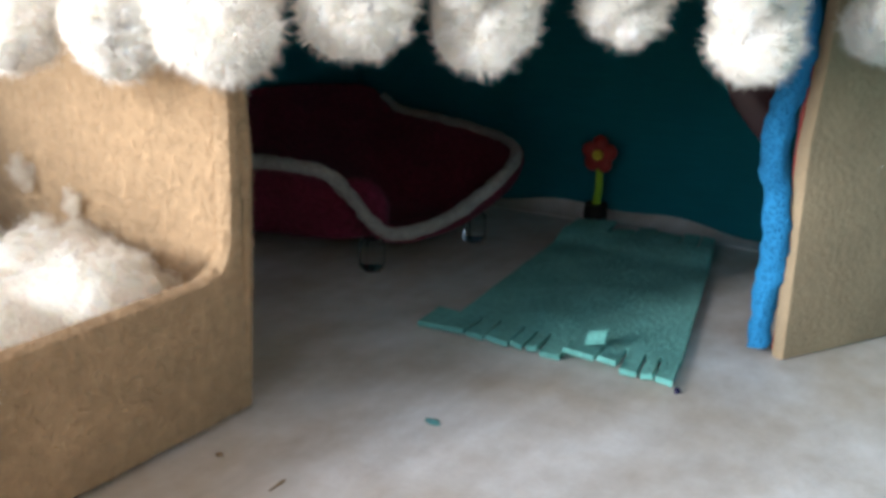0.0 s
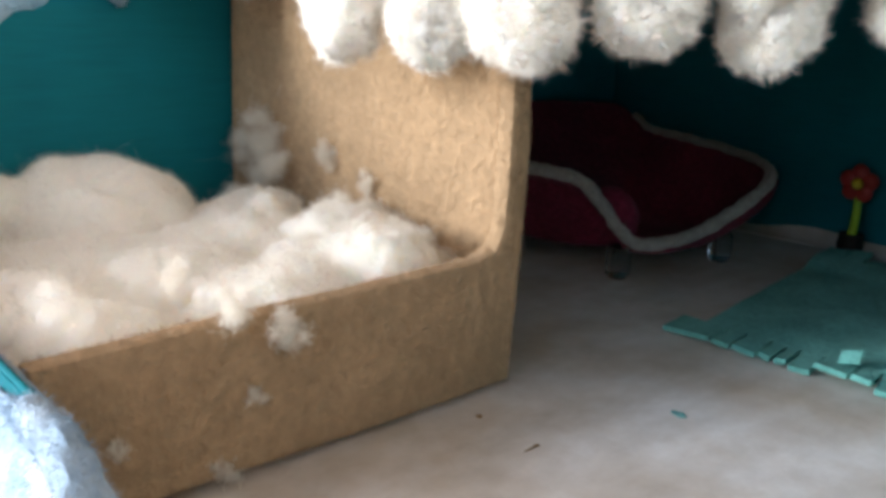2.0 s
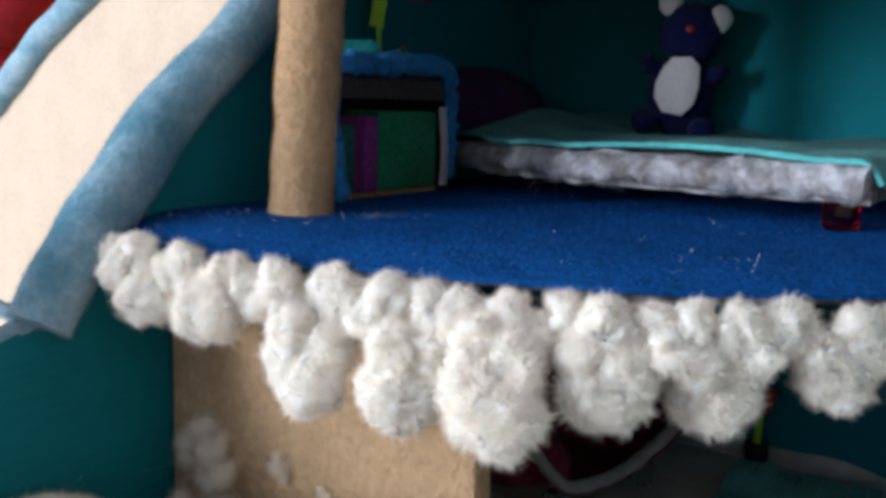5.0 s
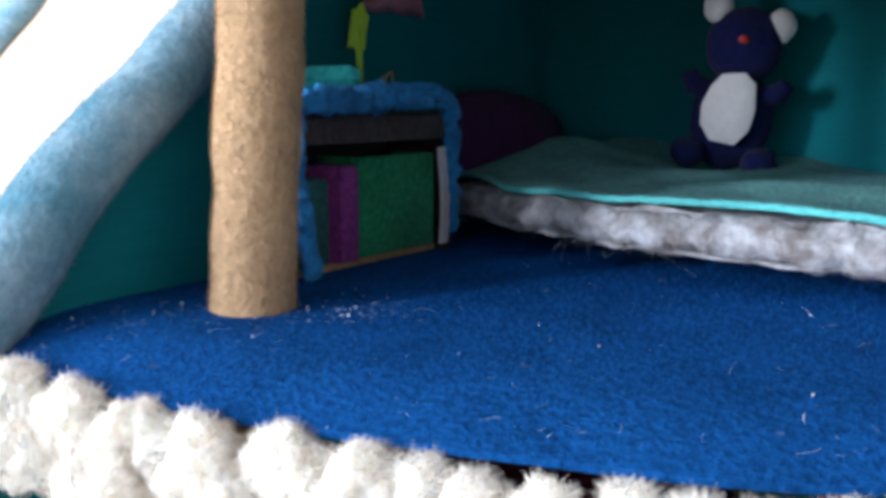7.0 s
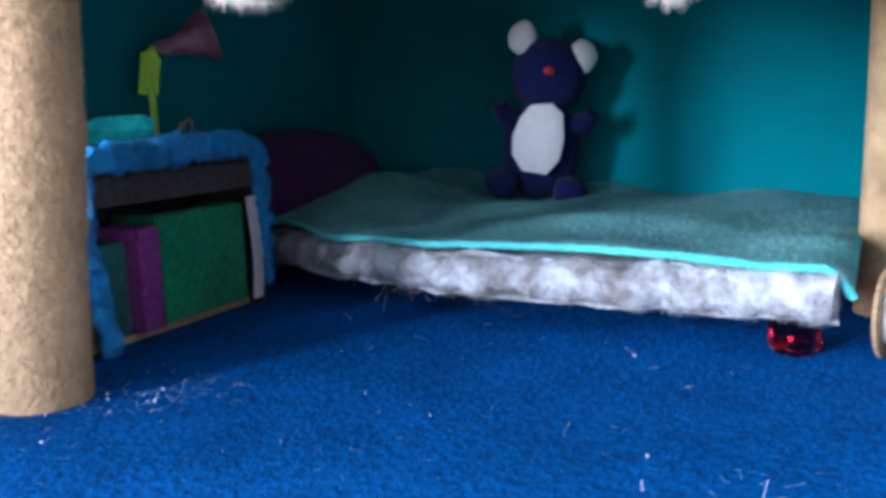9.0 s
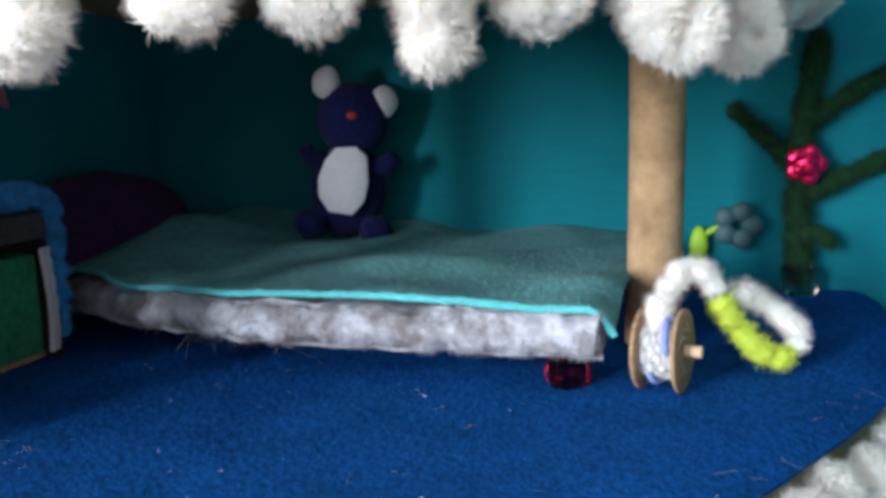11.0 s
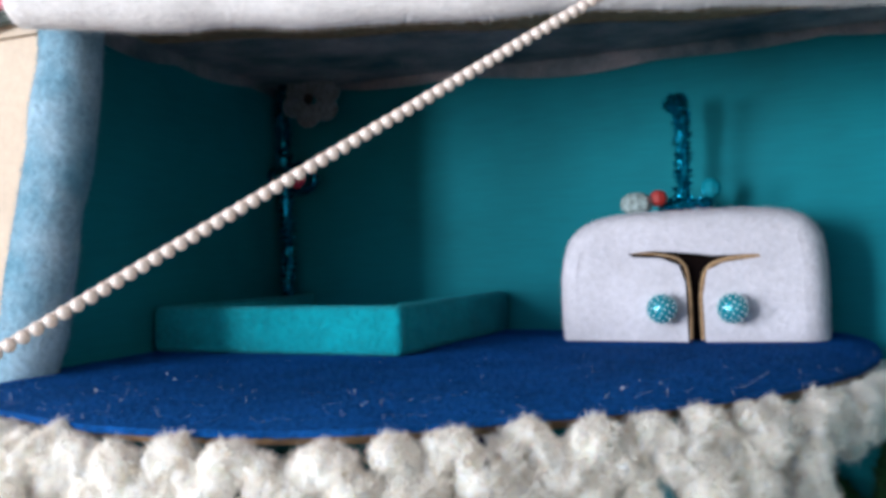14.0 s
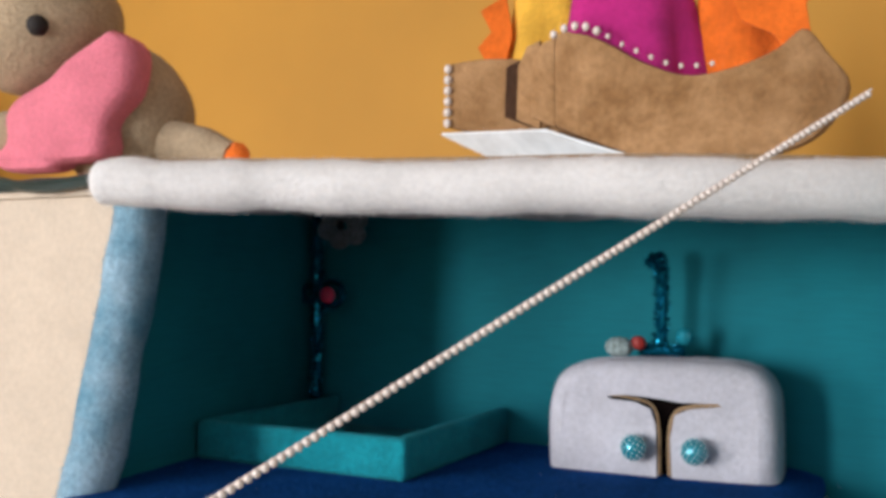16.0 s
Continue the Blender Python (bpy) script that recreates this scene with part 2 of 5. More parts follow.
MAGENTA_CLOTH = felt("magenta_cloth", (0.42, 0.02, 0.17), depth=0.0003, speck=0.08)
ORANGE_FELT = felt("orange_felt", (0.80, 0.16, 0.02), speck=0.1)
YELLOW_FELT = felt("yellow_felt", (0.82, 0.45, 0.06), speck=0.08)
PLUSH = felt("grey_brown_plush", (0.45, 0.335, 0.22), fibre=900.0, depth=0.0008, speck=0.14, vary=0.1)
PINK_PLUSH = felt("pink_plush", (0.70, 0.19, 0.25), speck=0.08, vary=0.08)
WHITE_CARD = plain("white_card", (0.75, 0.78, 0.80), 0.45)
RED_CLAY = plain("red_clay", (0.30, 0.02, 0.016), 0.5)
YELLOW_CLAY = plain("yellow_clay", (0.62, 0.48, 0.03), 0.5)
WOOD = plain("pale_wood", (0.62, 0.45, 0.28), 0.7)
TABLE_WOOD = paint("table_wood", (0.44, 0.39, 0.34), 0.5, 0.15, (1, 12, 1))
ROOM_FLOOR = paint("room_floor_boards", (0.45, 0.34, 0.24), 0.5, 0.1, (1, 12, 1))
RED_CLOTH = felt("red_cloth", (0.40, 0.02, 0.035), depth=0.0004)
TUBE_CARD = felt("tan_card_tube", (0.29, 0.185, 0.10), (0.45, 0.30, 0.165), depth=0.0002, speck=0.07, patch=80.0)
PURPLE_CLAY = plain("mauve_petal", (0.17, 0.075, 0.12), 0.5)
YARN = felt("royal_blue_yarn", (0.012, 0.05, 0.26), fibre=300.0, depth=0.003)

# ---------------------------------------------------------------- geometry, in millimetres
MM = 0.001


class Geo:
    """Vertices and faces of one mesh, each face with the index of its material."""

    def __init__(self):
        self.v, self.f, self.m, self.n = [], [], [], 0

    def add(self, verts, faces, mat=0):
        verts = np.asarray(verts, float)
        self.v.append(verts)
        self.f += [tuple(i + self.n for i in face) for face in faces]
        self.m += [mat] * len(faces)
        self.n += len(verts)
        return self


ORIGINS = {}


def thing(name, at, label="", category="", group="", kind=""):
    ob = new(name)
    ob.location = [c * MM for c in at]
    ob.empty_display_size = 0.01
    ORIGINS[ob.name] = np.array(at, float)
    return tagged(ob, label, category, group, kind)


def mesh_of(name, geo, mats, origin, smooth=True):
    data = bpy.data.meshes.new(name)
    verts = (np.concatenate(geo.v) - origin) * MM
    data.from_pydata(verts.tolist(), [], geo.f)
    for m in mats:
        data.materials.append(m)
    if len(mats) > 1:
        data.polygons.foreach_set("material_index", geo.m)
    if smooth:
        data.polygons.foreach_set("use_smooth", [True] * len(geo.f))
        if smooth != "all":
            data.set_sharp_from_angle(angle=radians(42))
    data.update()
    return data


def part(name, geo, material, parent, label="", smooth=True, kind=""):
    """One mesh under a thing or under a part."""
    mats = material if isinstance(material, list) else [material]
    ob = new(name, mesh_of(name, geo, mats, ORIGINS[parent.name], smooth))
    ob.parent = parent
    ORIGINS[ob.name] = ORIGINS[parent.name]
    return tagged(ob, label, kind=kind)


def solid(name, geo, material, at, label="", category="", group="", kind="", smooth=True):
    """A thing that is one mesh."""
    mats = material if isinstance(material, list) else [material]
    ob = new(name, mesh_of(name, geo, mats, np.array(at, float), smooth))
    ob.location = [c * MM for c in at]
    ORIGINS[ob.name] = np.array(at, float)
    return tagged(ob, label, category, group, kind)


def spline(points, n):
    """n points along a smooth curve through the given ones."""
    p = np.array(points, float)
    p = np.vstack([2 * p[0] - p[1], p, 2 * p[-1] - p[-2]])
    s = np.linspace(0, len(p) - 3, n)
    out = []
    for u in s:
        i = min(int(u), len(p) - 4)
        t = u - i
        a, b, c, d = p[i : i + 4]
        out.append(0.5 * (2 * b + (c - a) * t + (2 * a - 5 * b + 4 * c - d) * t * t + (3 * b - a - 3 * c + d) * t**3))
    return np.array(out)


def rough(p, size, scale, seed=0.0):
    q = Vector((p[0] * scale + seed, p[1] * scale - seed, p[2] * scale + 2 * seed))
    return noise.noise(q) * size


def tube(path, radius, seg=10, caps=True, lumpy=0.0, lump_scale=0.15, seed=0.0):
    path = np.array(path, float)
    n = len(path)
    rad = np.full(n, radius, float) if np.isscalar(radius) else np.interp(np.linspace(0, 1, n), np.linspace(0, 1, len(radius)), radius)
    tan = np.gradient(path, axis=0)
    tan /= np.linalg.norm(tan, axis=1)[:, None] + 1e-9
    side = np.cross(tan[0], (0, 0, 1) if abs(tan[0][2]) < 0.9 else (0, 1, 0))
    side /= np.linalg.norm(side)
    verts, faces = [], []
    for i in range(n):
        side = side - tan[i] * (side @ tan[i])
        side /= np.linalg.norm(side) + 1e-9
        up = np.cross(tan[i], side)
        for k in range(seg):
            a = 2 * math.pi * k / seg
            d = math.cos(a) * side + math.sin(a) * up
            q = path[i] + d * rad[i]
            if lumpy:
                q = q + d * rough(q, lumpy, lump_scale, seed)
            verts.append(q)
    for i in range(n - 1):
        for k in range(seg):
            a, b = i * seg + k, i * seg + (k + 1) % seg
            faces.append((a, b, b + seg, a + seg))
    if caps:
        faces.append(tuple(range(seg))[::-1])
        faces.append(tuple((n - 1) * seg + k for k in range(seg)))
    return verts, faces


def box(lo, hi, bevel=0.6, seg=2):
    bm = bmesh.new()
    bmesh.ops.create_cube(bm, size=1.0)
    lo, hi = np.array(lo, float), np.array(hi, float)
    for v in bm.verts:
        v.co = Vector((lo + hi) / 2 + np.array(v.co) * (hi - lo))
    if bevel:
        bmesh.ops.bevel(bm, geom=bm.edges[:], offset=bevel, segments=seg, affect="EDGES", profile=0.5)
    bm.verts.index_update()
    out = [tuple(v.co) for v in bm.verts], [tuple(v.index for v in f.verts) for f in bm.faces]
    bm.free()
    return out


def ball(c, r, u=16, v=10, lumpy=0.0, lump_scale=0.2, seed=0.0):
    r = np.array((r, r, r) if np.isscalar(r) else r, float)
    c = np.array(c, float)
    verts, faces = [c + (0, 0, r[2])], []
    for i in range(1, v):
        for k in range(u):
            a, b = math.pi * i / v, 2 * math.pi * k / u
            d = np.array((math.sin(a) * math.cos(b), math.sin(a) * math.sin(b), math.cos(a)))
            q = c + d * r
            verts.append(q + d * rough(q, lumpy, lump_scale, seed) if lumpy else q)
    verts.append(c - (0, 0, r[2]))
    for k in range(u):
        faces.append((0, 1 + k, 1 + (k + 1) % u))
        faces.append((len(verts) - 1, len(verts) - 1 - u + (k + 1) % u, len(verts) - 1 - u + k))
    for i in range(v - 2):
        for k in range(u):
            a, b = 1 + i * u + k, 1 + i * u + (k + 1) % u
            faces.append((a, a + u, b + u, b))
    return verts, faces


def sheet(fn, nu, nv, thick, both=True):
    """A sheet of some thickness over the surface fn(u, v), grown against its normal."""
    g = np.array([[fn(i / nu, j / nv) for j in range(nv + 1)] for i in range(nu + 1)], float)
    du, dv = np.gradient(g, axis=0), np.gradient(g, axis=1)
    nrm = np.cross(du, dv)
    nrm /= np.linalg.norm(nrm, axis=2)[:, :, None] + 1e-9
    top, low = g.reshape(-1, 3), (g - nrm * thick).reshape(-1, 3)
    w, base = nv + 1, len(top)
    faces = []
    for i in range(nu):
        for j in range(nv):
            a = i * w + j
            faces.append((a, a + w, a + w + 1, a + 1))
            faces.append((base + a, base + a + 1, base + a + w + 1, base + a + w))
    ring = [i * w for i in range(nu + 1)] + [nu * w + j for j in range(1, nv + 1)] + [i * w + nv for i in range(nu - 1, -1, -1)] + [j for j in range(nv - 1, 0, -1)]
    for a, b in zip(ring, ring[1:] + ring[:1]):
        faces.append((a, base + a, base + b, b))
    return np.vstack([top, low]), faces


def slab(outline, to3d, lo, hi, bevel=0.5):
    """A flat outline of (a, b) given thickness between lo and hi, laid into space by to3d(a, b, c)."""
    bm = bmesh.new()
    vs = [bm.verts.new((a, b, lo)) for a, b in outline]
    face = bm.faces.new(vs)
    out = bmesh.ops.extrude_face_region(bm, geom=[face])
    for v in out["geom"]:
        if isinstance(v, bmesh.types.BMVert):
            v.co.z = hi
    bmesh.ops.recalc_face_normals(bm, faces=bm.faces)
    if bevel:
        rim = [e for e in bm.edges if abs(e.verts[0].co.z - e.verts[1].co.z) < 1e-6]
        bmesh.ops.bevel(bm, geom=rim, offset=bevel, segments=2, affect="EDGES", profile=0.5)
    bmesh.ops.triangulate(bm, faces=[f for f in bm.faces if len(f.verts) > 4])
    bm.verts.index_update()
    res = [to3d(*v.co) for v in bm.verts], [tuple(v.index for v in f.verts) for f in bm.faces]
    bm.free()
    return res


def pile(base, normal, length, width, count, rng, droop=0.15, spread=0.55):
    """Short fibres: count thin blades at random points of base, each leaning about its normal."""
    base, normal = np.array(base, float), np.array(normal, float)
    pick = rng.integers(0, len(base), count)
    p, n = base[pick], normal[pick]
    d = n + rng.normal(0, spread, (count, 3))
    d[:, 2] -= droop
    d /= np.linalg.norm(d, axis=1)[:, None]
    ln = length * rng.uniform(0.55, 1.15, (count, 1))
    s = np.cross(d, rng.normal(0, 1, (count, 3)))
    s /= np.linalg.norm(s, axis=1)[:, None] + 1e-9
    p = p + rng.normal(0, 0.25, (count, 3))
    verts = np.stack([p - s * width, p + s * width, p + d * ln + s * width * 0.5, p + d * ln - s * width * 0.5], 1).reshape(-1, 3)
    faces = [(4 * i, 4 * i + 1, 4 * i + 2, 4 * i + 3) for i in range(count)]
    return verts, faces


def round_path(path, radius, rng, per=14):
    """Points and outward normals on a tube about a path, for pile()."""
    path = np.array(path, float)
    tan = np.gradient(path, axis=0)
    tan /= np.linalg.norm(tan, axis=1)[:, None] + 1e-9
    rep = np.repeat(np.arange(len(path)), per)
    d = rng.normal(0, 1, (len(rep), 3))
    d -= tan[rep] * (d * tan[rep]).sum(1)[:, None]
    d /= np.linalg.norm(d, axis=1)[:, None] + 1e-9
    rad = radius if np.isscalar(radius) else np.interp(rep, np.linspace(0, len(path) - 1, len(radius)), radius)[:, None]
    return path[rep] + d * rad, d


def fuzz(geo, length, width, count, rng, droop=0.0, spread=0.5):
    """Stray fibres over the mesh so far."""
    v = np.concatenate(geo.v)
    tri = np.array([(f[0], f[k], f[k + 1]) for f in geo.f for k in range(1, len(f) - 1)])
    a, b, c = v[tri[:, 0]], v[tri[:, 1]], v[tri[:, 2]]
    n = np.cross(b - a, c - a)
    size = np.linalg.norm(n, axis=1)
    n /= size[:, None] + 1e-9
    pick = rng.choice(len(tri), count, p=size / size.sum())
    f1, f2 = rng.uniform(0, 1, (2, count, 1))
    over = f1 + f2 > 1
    f1, f2 = np.where(over, 1 - f1, f1), np.where(over, 1 - f2, f2)
    q = a[pick] + (b[pick] - a[pick]) * f1 + (c[pick] - a[pick]) * f2
    base, nrm = q, n[pick]
    d = nrm + rng.normal(0, spread, (count, 3))
    d[:, 2] -= droop
    d /= np.linalg.norm(d, axis=1)[:, None]
    s = np.cross(d, rng.normal(0, 1, (count, 3)))
    s /= np.linalg.norm(s, axis=1)[:, None] + 1e-9
    ln = length * rng.uniform(0.4, 1.2, (count, 1))
    verts = np.stack([base - s * width, base + s * width, base + d * ln], 1).reshape(-1, 3)
    return geo.add(verts, [(3 * i, 3 * i + 1, 3 * i + 2) for i in range(count)])


def fur(geo, length, width, density, rng, spread=0.45, lean=0.6, mat=0, clump=0.0):
    """Dense short pile over the mesh so far; neighbouring hairs lean together into small tufts."""
    v = np.concatenate(geo.v)
    tri = np.array([(f[0], f[k], f[k + 1]) for f in geo.f for k in range(1, len(f) - 1)])
    a, b, c = v[tri[:, 0]], v[tri[:, 1]], v[tri[:, 2]]
    n = np.cross(b - a, c - a)
    size = np.linalg.norm(n, axis=1)
    n /= size[:, None] + 1e-9
    count = int(size.sum() / 2 * density)
    pick = rng.choice(len(tri), count, p=size / size.sum())
    f1, f2 = rng.uniform(0, 1, (2, count, 1))
    over = f1 + f2 > 1
    f1, f2 = np.where(over, 1 - f1, f1), np.where(over, 1 - f2, f2)
    q = a[pick] + (b[pick] - a[pick]) * f1 + (c[pick] - a[pick]) * f2
    waves, turns = rng.normal(0, 2.4, (3, 4, 3)), rng.uniform(0, 6.3, (3, 4))
    sway = np.stack([np.sin(q @ waves[k].T + turns[k]).sum(1) / 2 for k in range(3)], 1)
    d = n[pick] + lean * sway + rng.normal(0, spread, (count, 3))
    stand = 1.0
    if clump:
        # three hairs in four bend towards the tip of the nearest tuft
        far = n[pick] * length
        cell = np.floor((q + far) / clump + rng.uniform(0, 1, 3))
        key = (cell * (73.0, 157.0, 311.0)).sum(1)[:, None]
        mid = (cell + 0.5) * clump + clump * 0.45 * np.sin(key * (12.9, 78.2, 37.7))
        pull = mid - q
        pull /= np.linalg.norm(pull, axis=1)[:, None] + 1e-9
        d += np.where(rng.random((count, 1)) < 0.8, 1.25, 0.0) * pull
        stand = 0.75 + 0.6 * np.abs(np.sin(key * 5.3))
    d /= np.linalg.norm(d, axis=1)[:, None] + 1e-9
    side = np.cross(d, rng.normal(0, 1, (count, 3)))
    side *= width / (np.linalg.norm(side, axis=1)[:, None] + 1e-9)
    tall = stand * length * rng.uniform(0.6, 1.1, (count, 1)) * (0.85 + 0.3 * np.sin(sway[:, :1] * 2.2))
    root = q - n[pick] * 0.2
    verts = np.stack([root - side, root + side, root + d * tall], 1).reshape(-1, 3)
    return geo.add(verts, np.arange(len(verts)).reshape(-1, 3).tolist(), mat)


def chenille(path, core, hair, rng, width=0.07, density=7.5):
    """A fluffy cord: a soft uneven core with pile standing off it all round."""
    path = np.array(path, float)
    run = np.r_[0, np.cumsum(np.linalg.norm(np.diff(path, axis=0), axis=1))]
    thick = core > 3
    ring = 34 if thick else 18
    n = max(6, int(run[-1] / max(0.5, core * (0.15 if thick else 0.2))))
    at = np.stack([np.interp(np.linspace(0, run[-1], n), run, path[:, k]) for k in range(3)], 1)
    along = np.linspace(0, run[-1], n)
    taper = np.sqrt(np.clip(np.minimum(along, run[-1] - along) / core, 0.04, 1.0))
    phase = rng.uniform(0, 6.3, 2)
    swell = 0.97 + 0.1 * np.sin(along / core * 1.3 + phase[0]) + 0.08 * np.sin(along / core * 3.1 + phase[1])
    g = Geo().add(*tube(at, core * taper * swell, ring, True, core * 0.3, 1.4 / core, rng.uniform(0, 50)), 1)
    if thick:
        # the pile parts into rounded bunches, each of smaller ones
        v = g.v[0]
        spine = at[np.repeat(np.arange(n), ring)]
        away = v - spine
        away /= np.linalg.norm(away, axis=1)[:, None] + 1e-9
        big = np.array([noise.voronoi(Vector(p * 0.34))[0][0] for p in v])
        fine = np.array([noise.voronoi(Vector(p * 0.75 + away_k * 0.1))[0][0] for p, away_k in zip(v, away)])
        g.v[0] = v + away * ((0.42 - big) * 1.9 + (0.4 - fine) * 0.9)[:, None]
    return fur(g, hair, width, density, rng, 0.4, 0.35, 0, 2.0 if thick else 1.2)


def strands(base, out, length, width, rng, flat=0.9, curl=0.6):
    """Fine curling fibres that start at base and lie along a surface with the normal out."""
    base, out = np.array(base, float), np.array(out, float)
    n = len(base)
    d = rng.normal(0, 1, (n, 3))
    d -= out * (d * out).sum(1)[:, None] * flat
    d /= np.linalg.norm(d, axis=1)[:, None]
    turn = np.cross(out, d) * rng.normal(0, curl, (n, 1)) + out * rng.normal(0, curl * 0.25, (n, 1))
    ln = length * rng.uniform(0.4, 1.3, (n, 1))
    pts = [base + (d * t + turn * t * t) * ln for t in (0.0, 0.33, 0.66, 1.0)]
    side = np.cross(d, out)
    side = side / (np.linalg.norm(side, axis=1)[:, None] + 1e-9) * width
    verts = np.stack([q for p in pts for q in (p - side, p + side)], 1).reshape(-1, 3)
    k = np.arange(n)[:, None] * 8
    quads = np.concatenate([k + np.array((0, 2, 3, 1)), k + np.array((2, 4, 5, 3)), k + np.array((4, 6, 7, 5))]).tolist()
    return verts, quads


# ---------------------------------------------------------------- the room
def room_box(name, lo, hi, mat, label):
    return solid(name, Geo().add(*box(lo, hi, 0)), mat, ((lo[0] + hi[0]) / 2, (lo[1] + hi[1]) / 2, lo[2]), label, "wall", kind="structure", smooth=False)


room_box("wall_north", (-1300, 520, -750), (1500, 600, 2100), OCHRE, "ochre painted wall behind the toy house")
room_box("wall_west", (-1380, -1500, -750), (-1300, 600, 2100), OCHRE, "ochre painted side wall of the room")
room_box("wall_east", (1500, -1500, -750), (1580, 600, 2100), ROOM, "pale plain wall of the room")
room_box("wall_south_low", (-1380, -1580, -750), (1580, -1500, 100), ROOM, "pale wall below the window")
room_box("wall_south_high", (-1380, -1580, 1720), (1580, -1500, 2100), ROOM, "pale wall above the window")
room_box("wall_south_west", (-1380, -1580, 100), (-1250, -1500, 1720), ROOM, "pale wall beside the window")
room_box("wall_south_east", (1000, -1580, 100), (1580, -1500, 1720), ROOM, "pale wall beside the window")
room_box("floor", (-1380, -1580, -830), (1580, 600, -750), ROOM_FLOOR, "pale wooden floor of the room")
room_box("ceiling", (-1380, -1580, 2100), (1580, 600, 2180), ROOM, "pale ceiling of the room")

table = thing("table", (150, -100, -750), "wide pale wooden table under the toy house", "table")
part("tabletop", Geo().add(*box((-800, -480, -36), (800, 420, -6), 3)), TABLE_WOOD, table)
for x in (-740, 740):
    for y in (-420, 360):
        part("leg", Geo().add(*box((x - 30, y - 30, -750), (x + 30, y + 30, -36), 2)), TABLE_WOOD, table)


# ---------------------------------------------------------------- the toy house: shell
def left_x(y):
    """The inner face of the left wall, which splays a little towards the front."""
    return 18 + (150 - y) * 0.105


FRONT_EDGE = [(-124, 94), (-117, 106), (-104, 122), (-80, 149), (-60, 166), (-40, 183), (-26, 205), (-14, 230), (-6, 257), (1, 294), (4, 325), (5, 345)]
edge = spline(FRONT_EDGE, 40)
outline = [(150, 0), (-178, 0), (-178, 75), (-160, 83), (-141, 89)] + [tuple(p) for p in edge] + [(150, 345)]
wall_left = thing("wall_left", (left_x(-20), -20, 0), "teal painted card side wall with a curved front edge", "wall", kind="structure")
part("panel", Geo().add(*slab(outline, lambda a, b, c: (left_x(a) - c, a, b), 0, 4, 0)), TEAL, wall_left, smooth=False)
rim = np.array([(left_x(y) + 6 * max(0.0, (z - 260) / 85), y - 1, z) for y, z in spline([(-126, 92)] + FRONT_EDGE[1:], 70)])
part("rim", fuzz(Geo().add(*tube(rim, [8.6, 9.0, 9.2, 9.2, 9.2, 9.4, 9.8, 9.8], 20, True, 1.4, 0.06, 3)), 1.6, 0.05, 40000, np.random.default_rng(23), 0.0, 0.9), SKY_FELT, wall_left, "pale blue felt roll on the curved edge")
low = np.array([(left_x(y) - 3, y, z) for y, z in spline([(-122, 94), (-141, 88.5), (-160, 82.5), (-178, 74)], 24)])
part("edge_felt", Geo().add(*tube(low, 3.2, 10, True, 1.0, 0.12, 5)), SKY_FELT, wall_left, "thin pale blue felt along the edge")
wisp = spline([(37, -124, 90), (30, -127, 93.5), (21, -130, 95.5), (11, -132, 95.5), (2, -133, 98)], 20)
part("wisp", Geo().add(*tube(wisp, [3.0, 2.4, 1.8, 1.3, 0.5], 8, True, 0.5, 0.3)), SKY_FELT, wall_left, "torn wisp of pale blue felt")

wall_back = solid("wall_back", Geo().add(*box((10, 150, 0), (352, 154, 345), 0)), TEAL, (177, 152, 0), "teal painted card back wall", "wall", kind="structure", smooth=False)
right = [(150, 0), (-120, 0), (-110, 94)] + [(p[0] * 0.9 + 5, p[1]) for p in edge[4:]] + [(150, 345)]
solid("wall_right", Geo().add(*slab(right, lambda a, b, c: (346 - 0.06 * (150 - a) + c, a, b), 0, 4, 0)), TEAL, (340, 20, 0), "teal painted card side wall", "wall", kind="structure", smooth=False)

# low curved wall round the front, cut down towards the bath
LOW = spline([(51, -175, 76), (58, -184, 70), (70, -188.5, 62), (86, -190, 53), (107, -190.5, 43.5), (135, -190, 37.5), (155, -189, 35.5), (168, -188, 33), (178, -187, 28), (185, -186, 18), (188, -185, 4)], 60)


def low_wall(u, v):
    p = LOW[min(round(u * 59), 59)]
    return p[0], p[1], p[2] * v


def low_cover(u, v):
    p = np.array(low_wall(u, 1.0))
    q = LOW[min(round(u * 59) + 1, 59)] - LOW[max(round(u * 59) - 1, 0)]
    out = np.array((q[1], -q[0], 0)) / (np.hypot(q[0], q[1]) + 1e-6)
    bulge = 7.0 * math.sin(math.pi * min(1, 0.15 + 0.85 * v)) ** 0.5
    c = np.array((p[0], p[1], p[2] * v - 0.8)) + out * bulge
    return c + out * rough(c, 3.0, 0.05, 2) + np.array((0, 0, rough(c, 1.5, 0.09, 9)))


wall_front = thing("wall_front", (100, -205, 0), "low curved teal card wall covered outside in pale blue felt", "wall", kind="structure")
part("panel", Geo().add(*sheet(low_wall, 59, 6, -1.4)), TEAL, wall_front)
part("cover", fuzz(Geo().add(*sheet(low_cover, 59, 14, 2.0)), 1.4, 0.05, 14000, np.random.default_rng(17), 0.0, 0.9), COTTON, wall_front, "lumpy pale blue felt")
part("edge", Geo().add(*tube(LOW[LOW[:, 0] < 164] + (0, -0.6, 0.2), 0.7, 10, True, 0.3, 0.15, 8)), TEAL, wall_front, "teal painted edge")
hem = spline([(154, -191, 33), (163, -191, 33), (172, -191, 34), (178, -190.5, 32.5), (183, -190, 28), (186, -189.5, 20), (187.5, -189, 10), (188, -189, 2)], 50)
